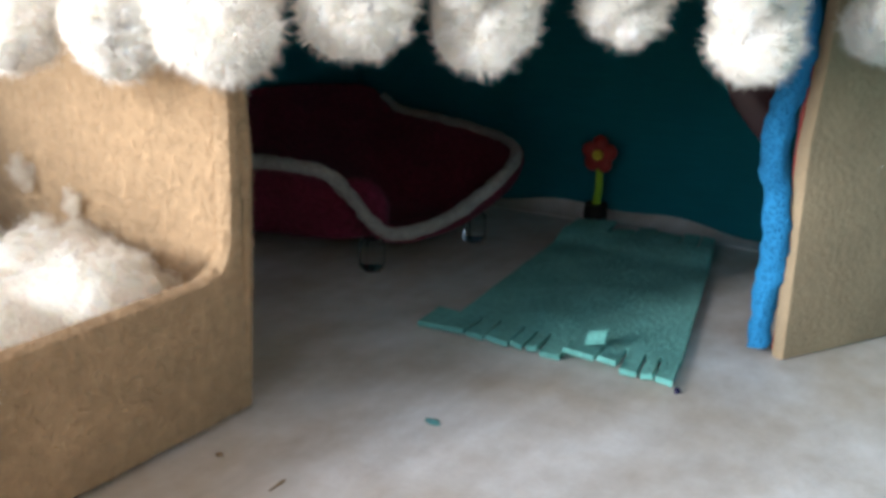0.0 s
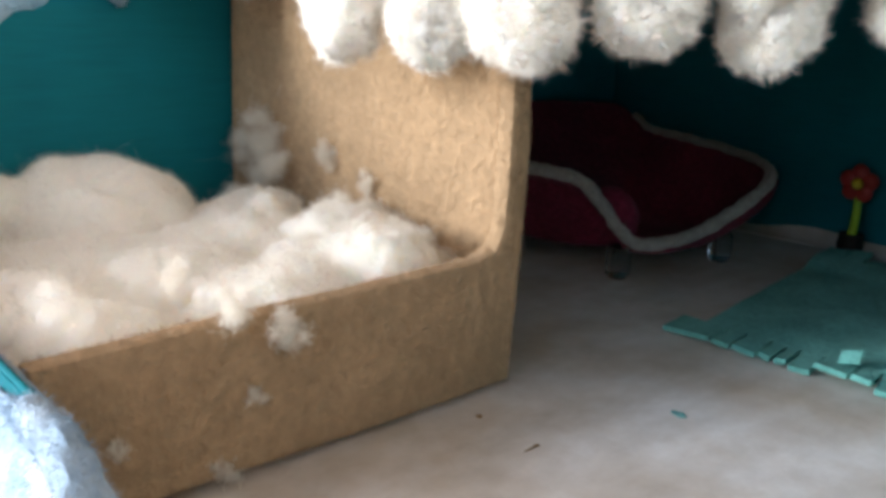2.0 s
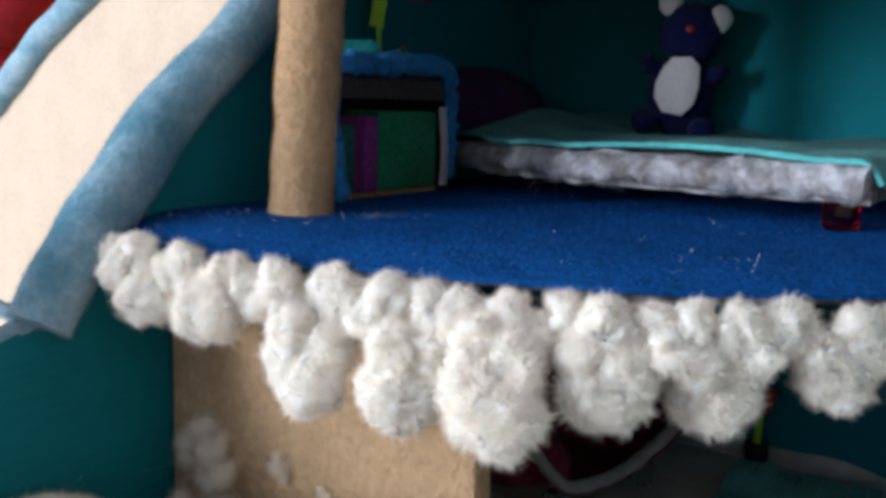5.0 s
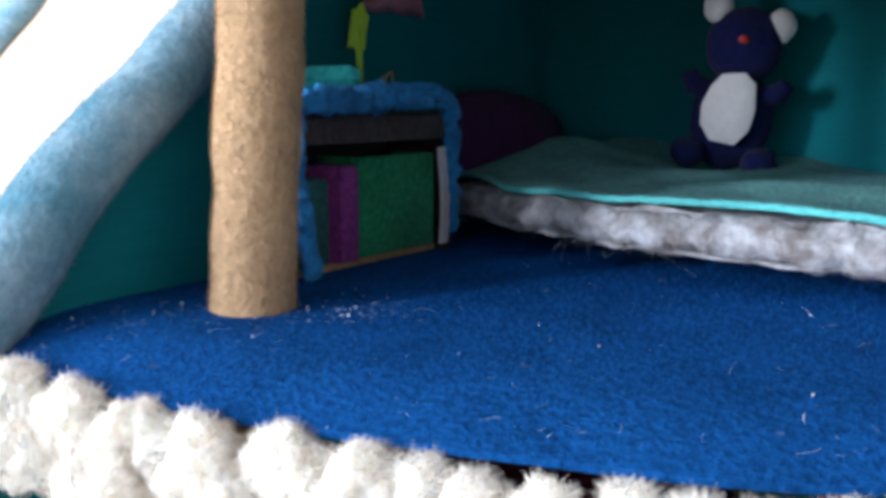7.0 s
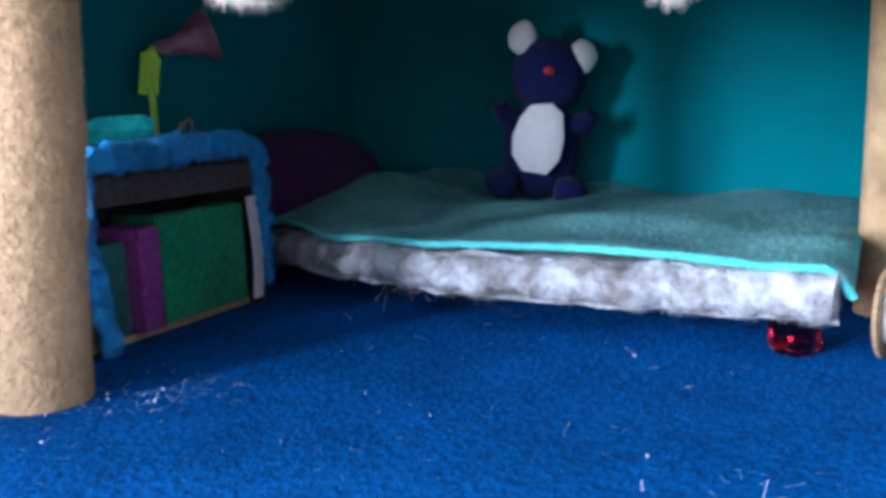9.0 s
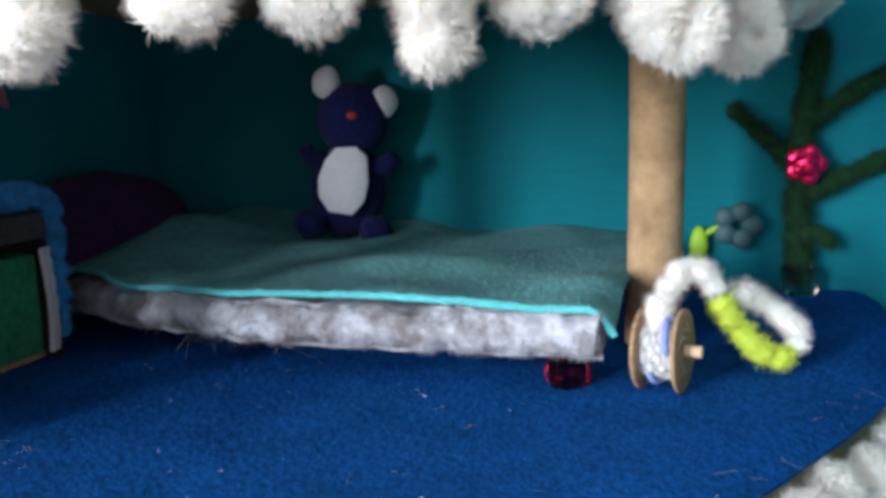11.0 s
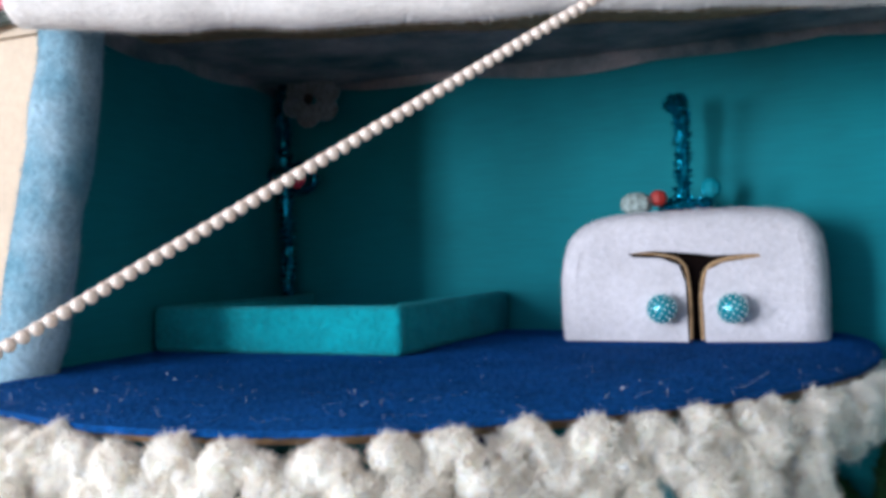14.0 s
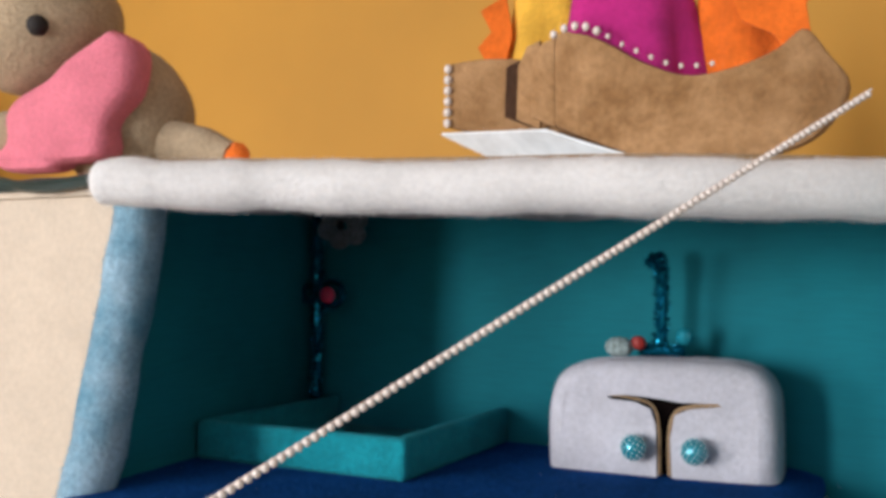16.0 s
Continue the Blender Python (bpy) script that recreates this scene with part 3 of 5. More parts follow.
part("hem", fuzz(Geo().add(*tube(hem, [0.6, 2.4, 3.4, 3.2, 3.0, 2.8], 14, True, 1.6, 0.22, 6)), 1.6, 0.05, 5000, np.random.default_rng(18), 0.0, 0.9), COTTON, wall_front, "torn felt hem turned over the edge")

# ground floor board
plan = [(8, 154), (352, 154), (352, -60), (330, -140), (280, -195), (210, -222), (110, -222), (52, -205), (40, -170)]
solid("ground_floor", Geo().add(*slab(plan, lambda a, b, c: (a, b, c), -6, 0, 0.4)), FLOOR, (180, -30, -6), "white painted floor board clouded with beige stains", "floor", kind="structure", smooth=False)

lip = lambda u, v: (60 + 200 * u, 148.6 - 9 * (1 - v) - 1.5 * math.sin(u * 9), 0.5 + (1.2 + 3.6 * math.sin(math.pi * min(1.0, u * 1.1)) ** 2 + 1.2 * math.sin(u * 23)) * v * v)
solid("floor_edge", Geo().add(*sheet(lip, 60, 5, 0.5)), FLOOR, (160, 146, 0), "pale floor sheet curling up along the back wall", "floor", kind="structure")

# ---------------------------------------------------------------- decks
DECK2_EDGE = spline([(40, -106), (60, -107), (103, -101), (140, -91), (165, -82), (192, -71), (212, -57), (238, -32), (260, 5), (279, 45), (290, 95), (294, 149)], 90)
DECK3_EDGE = spline([(34, -34), (60, -47), (90, -57), (117, -60), (157, -52), (188, -30), (219, -2), (240, 25), (256, 57), (264, 88), (266, 120), (264, 149)], 90)


def deck_surface(edge2, top, droop, reach):
    def fn(u, v):
        e = edge2[min(round(u * 89), 89)]
        back = np.array((left_x(149) + (edge2[-1][0] - left_x(149)) * u, 149.0))
        if u < 0.12:
            back[0] = max(back[0], left_x(149))
        p = e + (back - e) * v
        far = np.linalg.norm(p - e)
        z = top - droop * max(0.0, 1 - far / reach) ** 2
        z += rough((p[0], p[1], 0), 0.35, 0.07, top)
        return max(p[0], left_x(p[1]) + 0.3), p[1], z

    return fn


def deck(name, edge2, top, droop, label):
    ob = thing(name, (150, 30, top - 6), label, "floor", kind="structure")
    fn = deck_surface(edge2, top, droop, 26.0)
    part("felt", fuzz(Geo().add(*sheet(fn, 89, 40, 1.6)), 0.9, 0.06, 110000, np.random.default_rng(top), 0.0, 0.55), BLUE_FELT, ob, "royal blue felt")

    def under(u, v):
        x, y, z = fn(u, 0.026 + 0.974 * v)
        return x, y, z - 1.7

    part("board", Geo().add(*sheet(under, 89, 24, 3.6)), CARD, ob, "brown corrugated card")


deck("middle_floor", DECK2_EDGE, 119, 5.0, "middle floor of card covered in royal blue felt")
deck("upper_floor", DECK3_EDGE, 230, 3.0, "upper floor of card covered in royal blue felt")

# ---------------------------------------------------------------- roof
ROOF_EDGE = spline([(44, -21), (75, -8), (110, 6), (165, 21), (225, 36), (290, 70), (352, 112)], 50)
roof_plan = [(p[0], p[1] + 3) for p in ROOF_EDGE] + [(352, 154), (12, 154), (34, -8)]
cover_plan = [(p[0], p[1] + 24) for p in ROOF_EDGE[1:-1]] + [(350, 154), (14, 154), (32, 20)]
roof = thing("roof", (180, 80, 341), "flat card roof covered in thick white felt", "roof", kind="structure")
part("board", Geo().add(*slab(roof_plan, lambda a, b, c: (a, b, c), 341, 345, 0)), CARD, roof, "brown card", smooth=False)
part("cover", Geo().add(*slab(cover_plan, lambda a, b, c: (a, b, c), 345.2, 348, 0.6)), ROOF_FELT, roof, smooth=False)
roll = [(*p, 336 - 0.06 * k + 0.4 * math.sin(k * 0.5)) for k, p in enumerate(ROOF_EDGE)]
ends = [0.2, 0.62, 0.86, 0.97]
radii = [8.0 * k for k in ends] + [8.2 + 0.035 * k + 0.2 * math.sin(k * 0.9) for k in range(46)]
tip = [tuple(np.array(roll[0]) + (np.array(roll[0]) - roll[1]) * k) for k in (0.7, 0.55, 0.25)]
g = Geo().add(*tube(tip + roll, radii, 20, True, 1.0, 0.07, 1))
part("roll", fuzz(g, 1.7, 0.05, 36000, np.random.default_rng(61), 0.15, 0.8), ROOF_FELT, roof, "rolled white felt along the front")


def ceiling_felt(u, v):
    """The rear part of the ceiling, with a scalloped front edge."""
    e = np.array((14 + 330 * u, 40 + 80 * min(1.0, u * 1.5) ** 0.8 + 2.5 * math.sin(u * 34)))
    p = e + (np.array((12 + 336 * u, 149.2)) - e) * v
    return max(p[0], left_x(p[1]) + 0.6), p[1], 340.4 + rough((p[0], p[1], 0), 0.8, 0.05, 3)


def cloud_edge(s):
    """How far the lining hangs down the walls: in uneven scallops."""
    return 2.6 + 1.9 * abs(math.sin(s * 0.052 + 0.7 * math.sin(s * 0.021))) + 3.2 * math.exp(-(((s - 165) / 42) ** 2))


part("lining", Geo().add(*sheet(ceiling_felt, 60, 16, -1.0)), CLOUDY, roof, "clouded blue and white felt lining under the roof")
part("lining", Geo().add(*sheet(lambda u, v: (22 + 322 * u, 149.4, 340.6 - cloud_edge(22 + 322 * u) * v), 90, 4, 0.9)), CLOUDY, roof, "scalloped edge of the clouded felt")
part("lining", Geo().add(*sheet(lambda u, v: (left_x(20 + 128 * u) + 0.5, 20 + 128 * u, 340.6 - (cloud_edge(900 + 150 * u) + 3.0 * (1 - u)) * v), 50, 4, -0.9)), CLOUDY, roof, "scalloped edge of the clouded felt")

# ---------------------------------------------------------------- the neighbouring bay, at the outer side of the left wall
BAY = [(-450, 0), (-408, 27), (-356, 61), (-317, 101), (-283, 129), (-241, 150), (-208, 171), (-179, 187), (-152, 199), (-126, 215), (-108, 240), (-98, 275), (-94, 335)]
bay_edge = spline(BAY, 44)
bay = thing("wall_bay", (-120, 6, 0), "cream cloth-covered panel with a curved pale blue felt edge", "wall", kind="structure")
part("panel", Geo().add(*slab([tuple(p) for p in bay_edge] + [(28, 335), (28, 0)], lambda a, b, c: (a, 6 + c, b), 0, 4, 0)), CREAM, bay, smooth=False)
part("rim", Geo().add(*tube([(x, 4, z) for x, z in bay_edge], 7.5, 14, True, 1.2, 0.06, 6)), SKY_FELT, bay, "pale blue felt roll")
shelf = thing("bay_roof", (-60, 60, 335), "cream card shelf with a dark green ribbon round its edge", "shelf", kind="structure")
part("board", Geo().add(*slab([(-120, 4), (28, 4), (12.5, 154), (-120, 154)], lambda a, b, c: (a, b, c), 335.2, 341, 0.8)), CREAM, shelf)
for k in range(2):
    rib = spline([(-120, 2 - k, 341 + k), (-90, 0, 338 + 2 * k), (-50, 2, 342 - 2 * k), (-10, k, 339 + k), (24, 1, 341)], 40)
    part("ribbon", Geo().add(*tube(rib, 2.4, 8, True, 0.6, 0.1, k)), DARK_RIBBON, shelf)
for x in (-116, -110):
    part("post", Geo().add(*box((x - 3, 140, 0), (x + 3, 146, 335), 0.5)), CREAM, shelf)


# ---------------------------------------------------------------- chenille fringes
def fringe(name, edge2, top_of, loops, seed, label, low=7.5):
    rng = np.random.default_rng(seed)
    ob = thing(name, (edge2[40][0], edge2[40][1], top_of(40)), label, "fringe")
    # the upper cord, looped in small scallops along the edge
    cord = []
    for k in range(0, 87):
        e = edge2[k]
        q = edge2[min(k + 1, 89)] - edge2[max(k - 1, 0)]
        out = np.array((q[1], -q[0])) / (np.hypot(*q) + 1e-6)
        for h in range(4):
            ph = (k * 4 + h) * 0.42
            s = 3.0 + 1.6 * math.sin(ph * 0.77 + seed) + rough((k * 0.6, seed, 0), 1.5, 1.0)
            s *= 1 - 0.9 * (k / 87) ** 6
            f = h / 4
            base = e + (edge2[min(k + 1, 89)] - e) * f
            cord.append((base[0] + out[0] * s, base[1] + out[1] * s, top_of(k) - low - 5 * (k / 87) ** 6 + (4.7 * max(0.0, 1 - k / 30) if low > 8 else 0.0) + 3.6 * math.sin(ph * 1.3 + 2 * rough((k * 0.2, 0, seed), 1.0, 1.0)) + rough((k * 1.3, seed, h * 0.3), 2.0, 0.7)))
    cord = np.array(cord)
    n = 5
    for i in range(n):
        a, b = i * len(cord) // n, (i + 1) * len(cord) // n + 1
        part("cord", chenille(cord[a:b], 4.6, 2.0, rng), [CHENILLE, CHENILLE_CORE], ob, smooth="all")
    for tip, wide, hair in loops:
        tip = np.array(tip, float)
        k = int(np.argmin(np.linalg.norm(edge2 - tip[:2], axis=1)))
        q = edge2[min(k + 2, 89)] - edge2[max(k - 2, 0)]
        along = np.array((*q, 0.0)) / np.hypot(*q)
        out = np.array((along[1], -along[0], 0))
        top = np.array((*edge2[k], top_of(k) - 8.0)) + out * 3.0
        tip = np.array((tip[0], tip[1], tip[2])) + (0, 0, hair)
        mid = (top + tip) / 2
        w = wide / 2 - hair * 0.75
        pts = [top - along * w * 0.7, mid - along * w * 0.82 + out * 1.5, tip - along * w * 0.45 + (0, 0, 1.5), tip, tip + along * w * 0.45 + (0, 0, 1.5), mid + along * w * 0.82 - out * 1.0, top + along * w * 0.7]
        pts = np.array(pts) + rng.normal(0, 0.8, (7, 3))
        part("loop", chenille(spline(pts, 46), hair * 0.82, hair * 0.34, rng), [CHENILLE, CHENILLE_CORE], ob, smooth="all")
    return ob


fringe("chenille_fringe", DECK2_EDGE, lambda k: 114.5, [((72, -111, 91), 20, 7.5), ((94, -110, 90.5), 20, 7.5), ((122, -102, 77), 23, 7.5), ((147, -95, 78), 21, 7.5), ((171, -98, 79), 23, 8), ((187, -78, 81), 19, 7.5), ((201, -59, 81), 19, 7.5), ((222, -41, 85), 21, 7.5), ((245, -29, 80), 21, 7.5), ((263, 6, 83), 21, 7.5), ((279, 46, 85), 20, 7.5)], 3,
       "white chenille fringe of hanging loops glued along the middle floor's edge", 9.4)
fringe("chenille_fringe", DECK3_EDGE, lambda k: 225.5, [((60, -50, 203), 20, 7), ((86, -60, 198), 20, 7), ((114, -62, 199), 19, 7), ((132, -60, 189), 20, 8), ((157, -54, 193), 20, 7.5), ((174, -43, 195), 17, 7), ((190, -27, 188), 17, 7), ((206, -14, 195), 24, 7), ((228, 5, 188), 27, 8), ((243, 32, 189), 18, 7.5), ((255, 62, 201), 18, 7)], 8,
       "white chenille fringe of hanging loops glued along the upper floor's edge", 7.2)


rng = np.random.default_rng(44)
wrap = thing("chenille_fringe", (25, -38, 219), "white chenille fringe wound round the felt rim of the wall", "fringe")
turn_path = spline([(60, -50, 219), (46, -49, 221), (34, -44, 217), (22, -37, 221), (10, -31, 217), (-2, -25, 220), (-10, -20, 217)], 60)
part("cord", chenille(turn_path, 4.6, 2.4, rng), [CHENILLE, CHENILLE_CORE], wrap, smooth="all")
front_path = spline([(48, -55, 219), (62, -69, 220), (78, -72, 218), (92, -66, 219.5), (104, -63, 218)], 40)
part("cord", chenille(front_path, 4.4, 2.4, rng), [CHENILLE, CHENILLE_CORE], wrap, smooth="all")
for a, b in (((64, -70), 204), ((86, -70), 203), ((48, -50), 201), ((28, -42), 203), ((8, -32), 202)):
    part("loop", chenille(spline([(a[0] - 5, a[1] + 2, 217), (a[0] - 7, a[1], b + 8), (a[0], a[1] - 1, b + 5), (a[0] + 7, a[1] - 2, b + 8), (a[0] + 5, a[1], 217)], 40), 5.0, 2.4, rng), [CHENILLE, CHENILLE_CORE], wrap, smooth="all")


# ---------------------------------------------------------------- ground floor: the bath
bath = thing("bathtub", (95, -128, 0), "beige felt bathtub with a tall back, heaped with white foam", "bathtub")
FZ = np.random.default_rng(2)
side_cut = [(-186, 2.0), (-150, 1.4), (-110, 0.8), (-69.5, 0.6), (-68.5, 30), (-67.5, 60), (-68.5, 92), (-70, 97.5), (-73, 98), (-75, 94), (-75.5, 70), (-76.3, 50), (-77, 41), (-79, 37), (-84, 35.4), (-120, 34.6), (-150, 34.4), (-186, 34)]
part("side", fuzz(Geo().add(*slab(side_cut, lambda a, b, c: (c + 0.6 * math.sin(a * 0.05) + (1.0 if b > 40 else 0.6) * math.sin(b * 0.04), a, b), 145.2, 151.2, 2.6)), 1.3, 0.05, 40000, FZ, 0.0, 1.1), BEIGE_FELT, bath)
back_panel = [(43, 0.6), (146.5, 0.6), (147.6, 30), (148.2, 60), (148.4, 92), (147, 98), (140, 100), (120, 101), (90, 101), (60, 101), (44, 101)]
part("back", fuzz(Geo().add(*slab(back_panel, lambda a, b, c: (a, -69.6 + c + 1.5 * math.sin(b * 0.03) - (152 - a) * 0.09, b), -6, 0, 2.0)), 1.3, 0.05, 60000, FZ, 0.0, 1.1), BEIGE_FELT, bath)
part("end", Geo().add(*box((58, -187, 0.6), (151, -181, 25), 1.8, 3)), BEIGE_FELT, bath)
part("base", Geo().add(*box((56, -184, 0.6), (147, -76, 5), 0.6)), BEIGE_FELT, bath)

MOUNDS = [(62, -137, 19.5, 27), (52, -170, 20, 18), (92, -112, 9, 20), (130, -96, 9, 15), (110, -92, 11, 15), (122, -108, 6, 14), (100, -145, 7, 26), (128, -125, 5, 18), (78, -100, 9, 14), (84, -165, 6, 18), (112, -176, 7, 20), (132, -168, 6, 14)]


BUMP_RNG = np.random.default_rng(19)
BUMPS = BUMP_RNG.uniform((40, -182, 2.6, 0.08), (146, -74, 8.0, 0.24), (330, 4))
BUMPS[:, 3] *= BUMPS[:, 2] * (0.3 + 0.7 * (BUMPS[:, 1] > -105))


def foam_height(x, y):
    """Billowing domes that run into one another, with soft knobs all over."""
    z = 0.0
    wx, wy = x + rough((x, y, 0), 5.0, 0.06, 4), y + rough((x, y, 0), 5.0, 0.06, 14)
    for a, b, h, r in MOUNDS:
        d = ((wx - a) ** 2 + (wy - b) ** 2) / (r * r)
        if d < 1:
            z += (h * math.sqrt(1 - d)) ** 3
    z = 1.08 * z ** (1 / 3)
    back = max(0.0, min(1.0, (y + 112) / 20))
    for size, scale, seed in ((2.2, 0.05, 1), (0.8 + back, 0.11, 6), (0.5 + 1.1 * back, 0.24, 3), (0.3 + 0.7 * back, 0.5, 7), (0.2, 1.1, 2)):
        w = rough((x, y, 0), 1.0, scale, seed)
        z += 0.72 * size * (1.9 * math.sqrt(w * w + 0.004) - 0.4)
    z += float((BUMPS[:, 3] * np.exp(-((BUMPS[:, 0] - x) ** 2 + (BUMPS[:, 1] - y) ** 2) / BUMPS[:, 2] ** 2 * 1.6)).sum())
    return 28.5 + z - 4 * (1 - max(0, min(1.0, (146 - x) / 12.0)))


def foam_surface(u, v):
    y = -187 + 112 * v
    x0 = left_x(y) + 1.5
    x = x0 + (144.5 - x0) * u
    return x, y, foam_height(x, y)


rng = np.random.default_rng(5)
foam = thing("foam", (95, -128, 5), "heap of fluffy white stuffing as bath foam in the tub", "foam", kind="stuff")
v, f = sheet(foam_surface, 150, 150, 24)
heap = Geo().add(np.clip(v, (38, -187.5, 6), (144.8, -76, 90)), f)
part("heap", heap, CLOUD, foam, smooth="all")
pelt = fur(Geo().add(*sheet(foam_surface, 110, 110, 0.4)), 2.6, 0.055, 5.0, rng, 1.6, 0.9)
loose = pelt.v[-1]
part("fuzz", Geo().add(loose, np.arange(len(loose)).reshape(-1, 3).tolist()), STUFFING, foam)
pts, nrm = [], []
for _ in range(11000):
    u, v = rng.uniform(0.05, 0.93, 2)
    p, a, b = (np.array(foam_surface(*q)) for q in ((u, v), (u + 0.012, v), (u, v + 0.012)))
    n = np.cross(a - p, b - p)
    pts.append(p)
    nrm.append(n / np.linalg.norm(n))
pts, nrm = np.array(pts), np.array(nrm)
heads = np.array([foam_surface(rng.uniform(0.28, 0.94), min(0.97, 1 - abs(rng.normal(0, 0.09)))) for _ in range(60)]) + (0, 0, 1.2)
swirl = rng.normal(0, 1, (60 * 240, 3))
flocks = heads[rng.integers(0, 60, len(swirl))] + swirl * rng.uniform(0.55, 1.1, (len(swirl), 1))
part("flocks", Geo().add(*strands(flocks, swirl / np.linalg.norm(swirl, axis=1)[:, None], 0.9, 0.055, rng, 0.3, 1.8)), STUFFING, foam, "crumbled white flocks")
crest = np.array([(x, y, foam_height(x, y) - 0.5) for x, y in rng.normal((58, -140), (8, 10), (190, 2))])
part("wisps", Geo().add(*strands(crest, np.tile((0.0, 0.0, 1.0), (190, 1)), 3.0, 0.045, rng, 0.9, 2.6)), STUFFING, foam, "loose curling white fibres")
part("fibres", Geo().add(*strands(pts[:4000] - nrm[:4000] * 0.1, nrm[:4000], 4.0, 0.02, rng, 0.8, 0.9)), STUFFING, foam)
part("fibres", Geo().add(*strands(pts[4000:], nrm[4000:], 2.0, 0.02, rng, 0.1, 0.9)), STUFFING, foam)


def tuft(name, c, r, count, rng, label, at=None, group=""):
    """A loose clump of curled fibres, denser round its hearts."""
    c, r = np.array(c, float), np.array(r, float)
    big = r.min() > 6
    n = 34 if big else 8
    hearts = c + np.clip(rng.normal(0, 0.4, (n, 3)), -0.75, 0.75) * r
    each = count * (150 if big else 80)
    spread = rng.normal(0, 1, (each, 3))
    p = hearts[rng.integers(0, n, each)] + spread * (1.5 if big else 0.19 * r.min() + 0.1 * r)
    out = spread / np.linalg.norm(spread, axis=1)[:, None]
    g = Geo().add(*strands(p, out, 0.9 if big else 0.35 + 0.1 * r.mean(), 0.055, rng, 0.3, 1.8))
    q = c + rng.normal(0, 0.42, (count, 3)) * r
    g.add(*strands(q, out[:count], r.mean() * 0.5, 0.03, rng, 0.0, 1.2))
    return solid(name, g, STUFFING, at or (c[0], c[1], c[2] - r[2]), label, "tuft", group, "stuff", smooth="all")


tuft("foam_tuft", (63, -87, 45), (14, 8, 18), 130, rng, "clump of white stuffing stuck in the bath's corner", group="foam tufts")
tuft("foam_tuft", (152.5, -150, 36.5), (2.9, 5, 4.4), 26, rng, "small tuft of white stuffing on the bath's rim", group="foam tufts")
tuft("foam_tuft", (153.4, -139.5, 30.5), (2.6, 4.4, 6.0), 30, rng, "small tuft of white stuffing on the bath's rim", group="foam tufts")
tuft("foam_tuft", (152.0, -145, 18), (1.0, 2.4, 3.0), 9, rng, "thin tuft of stuffing stuck to the bath's side", group="foam tufts")
tuft("foam_tuft", (91, -82.5, 51), (3.8, 2.6, 4.4), 20, rng, "small tuft of stuffing stuck to the bath's back", group="foam tufts")
tuft("foam_tuft", (106, -81, 46), (2.4, 2.0, 4.0), 14, rng, "small tuft of stuffing stuck to the bath's back", group="foam tufts")
tuft("foam_tuft", (152, -172, 15), (1.0, 2.6, 4.5), 6, rng, "thin tuft of stuffing stuck to the bath's side", group="foam tufts")
tuft("foam_tuft", (181, -192, 25), (5, 3, 6), 22, rng, "ragged tuft of white stuffing on the front wall's felt", group="foam tufts")
tuft("foam_tuft", (151.5, -151, 4), (1.4, 5, 3.5), 9, rng, "thin tuft of stuffing stuck to the bath's side", group="foam tufts")
tuft("foam_tuft", (143, -156, 42), (2.6, 3, 5), 14, rng, "small tuft of white stuffing inside the bath's rim", group="foam tufts")


# ---------------------------------------------------------------- ground floor: red lounger
FRONT = spline([(40, -8, 37), (60, 2, 38), (77, 12, 37), (92, 16, 36.5), (102, 20, 34), (108, 27, 24), (115, 36, 12.5), (126, 52, 15), (135, 70, 25), (138, 81, 32), (137, 88, 36)], 60)
BACK = spline([(30, 55, 53), (30, 85, 53), (34, 106, 52), (42, 120, 51), (50, 124, 46), (60, 122, 41.5), (80, 118, 40.5), (99, 112, 40), (116, 104, 39.5), (129, 96, 38.5), (137, 88, 36)], 60)


def lounger_shell(u, v):
    i = min(round(u * 59), 59)
    a, b = FRONT[i], BACK[i]
    p = a + (b - a) * v
    sag = 20.0 * math.sin(math.pi * v) * math.sin(math.pi * min(1, 0.1 + 0.9 * u)) ** 0.7
    p[2] = max(11.0, p[2] - sag)
    return tuple(p)


lounger = thing("lounger", (90, 60, 0), "dark red felt lounger with a wavy white trimmed edge", "sofa")
part("shell", Geo().add(*sheet(lounger_shell, 59, 24, 3.0)), RED_FELT, lounger)


def lounger_skirt(u, v):
    p = FRONT[min(round(u * 36), 59)]
    return p[0] - 1.5 - 6 * (1 - v), p[1] + 2 + 10 * (1 - v), 8 + (p[2] - 8) * v


part("skirt", Geo().add(*sheet(lounger_skirt, 36, 8, 2.5)), RED_FELT, lounger)
part("trim", Geo().add(*tube(FRONT, 2.5, 10, True, 0.8, 0.3, 2)), TRIM_FELT, lounger, "white felt piping")
part("trim", Geo().add(*tube(BACK[23:], 1.9, 10, True, 0.8, 0.3, 4)), TRIM_FELT, lounger, "white felt piping")
lip = spline([(112, 36, 14), (111, 34, 22), (108, 31, 28), (103, 28, 31)], 20)
part("curl", Geo().add(*tube(lip, [2, 5, 5, 2], 12)), RED_FELT, lounger, "red felt rolled lip")


def bead_leg(c, h, r, mat, parent):
    prof = [(0.7, 0), (1.0, 0.15), (1.0, 0.85), (0.7, 1.0)]
    part("leg", Geo().add(*tube([(c[0], c[1], c[2] + h * z) for _, z in prof], [r * k for k, _ in prof], 8)), mat, parent, smooth=False)


for c in ((111.5, 31, 0), (122, 84, 0), (60, 20, 0), (70, 105, 0)):
    bead_leg(c, 11.5, 4.6, CLEAR, lounger)

# ---------------------------------------------------------------- ground floor: rug, flower, screen
RUG = [(161, -4), (230, -2), (204, 128), (147, 126)]


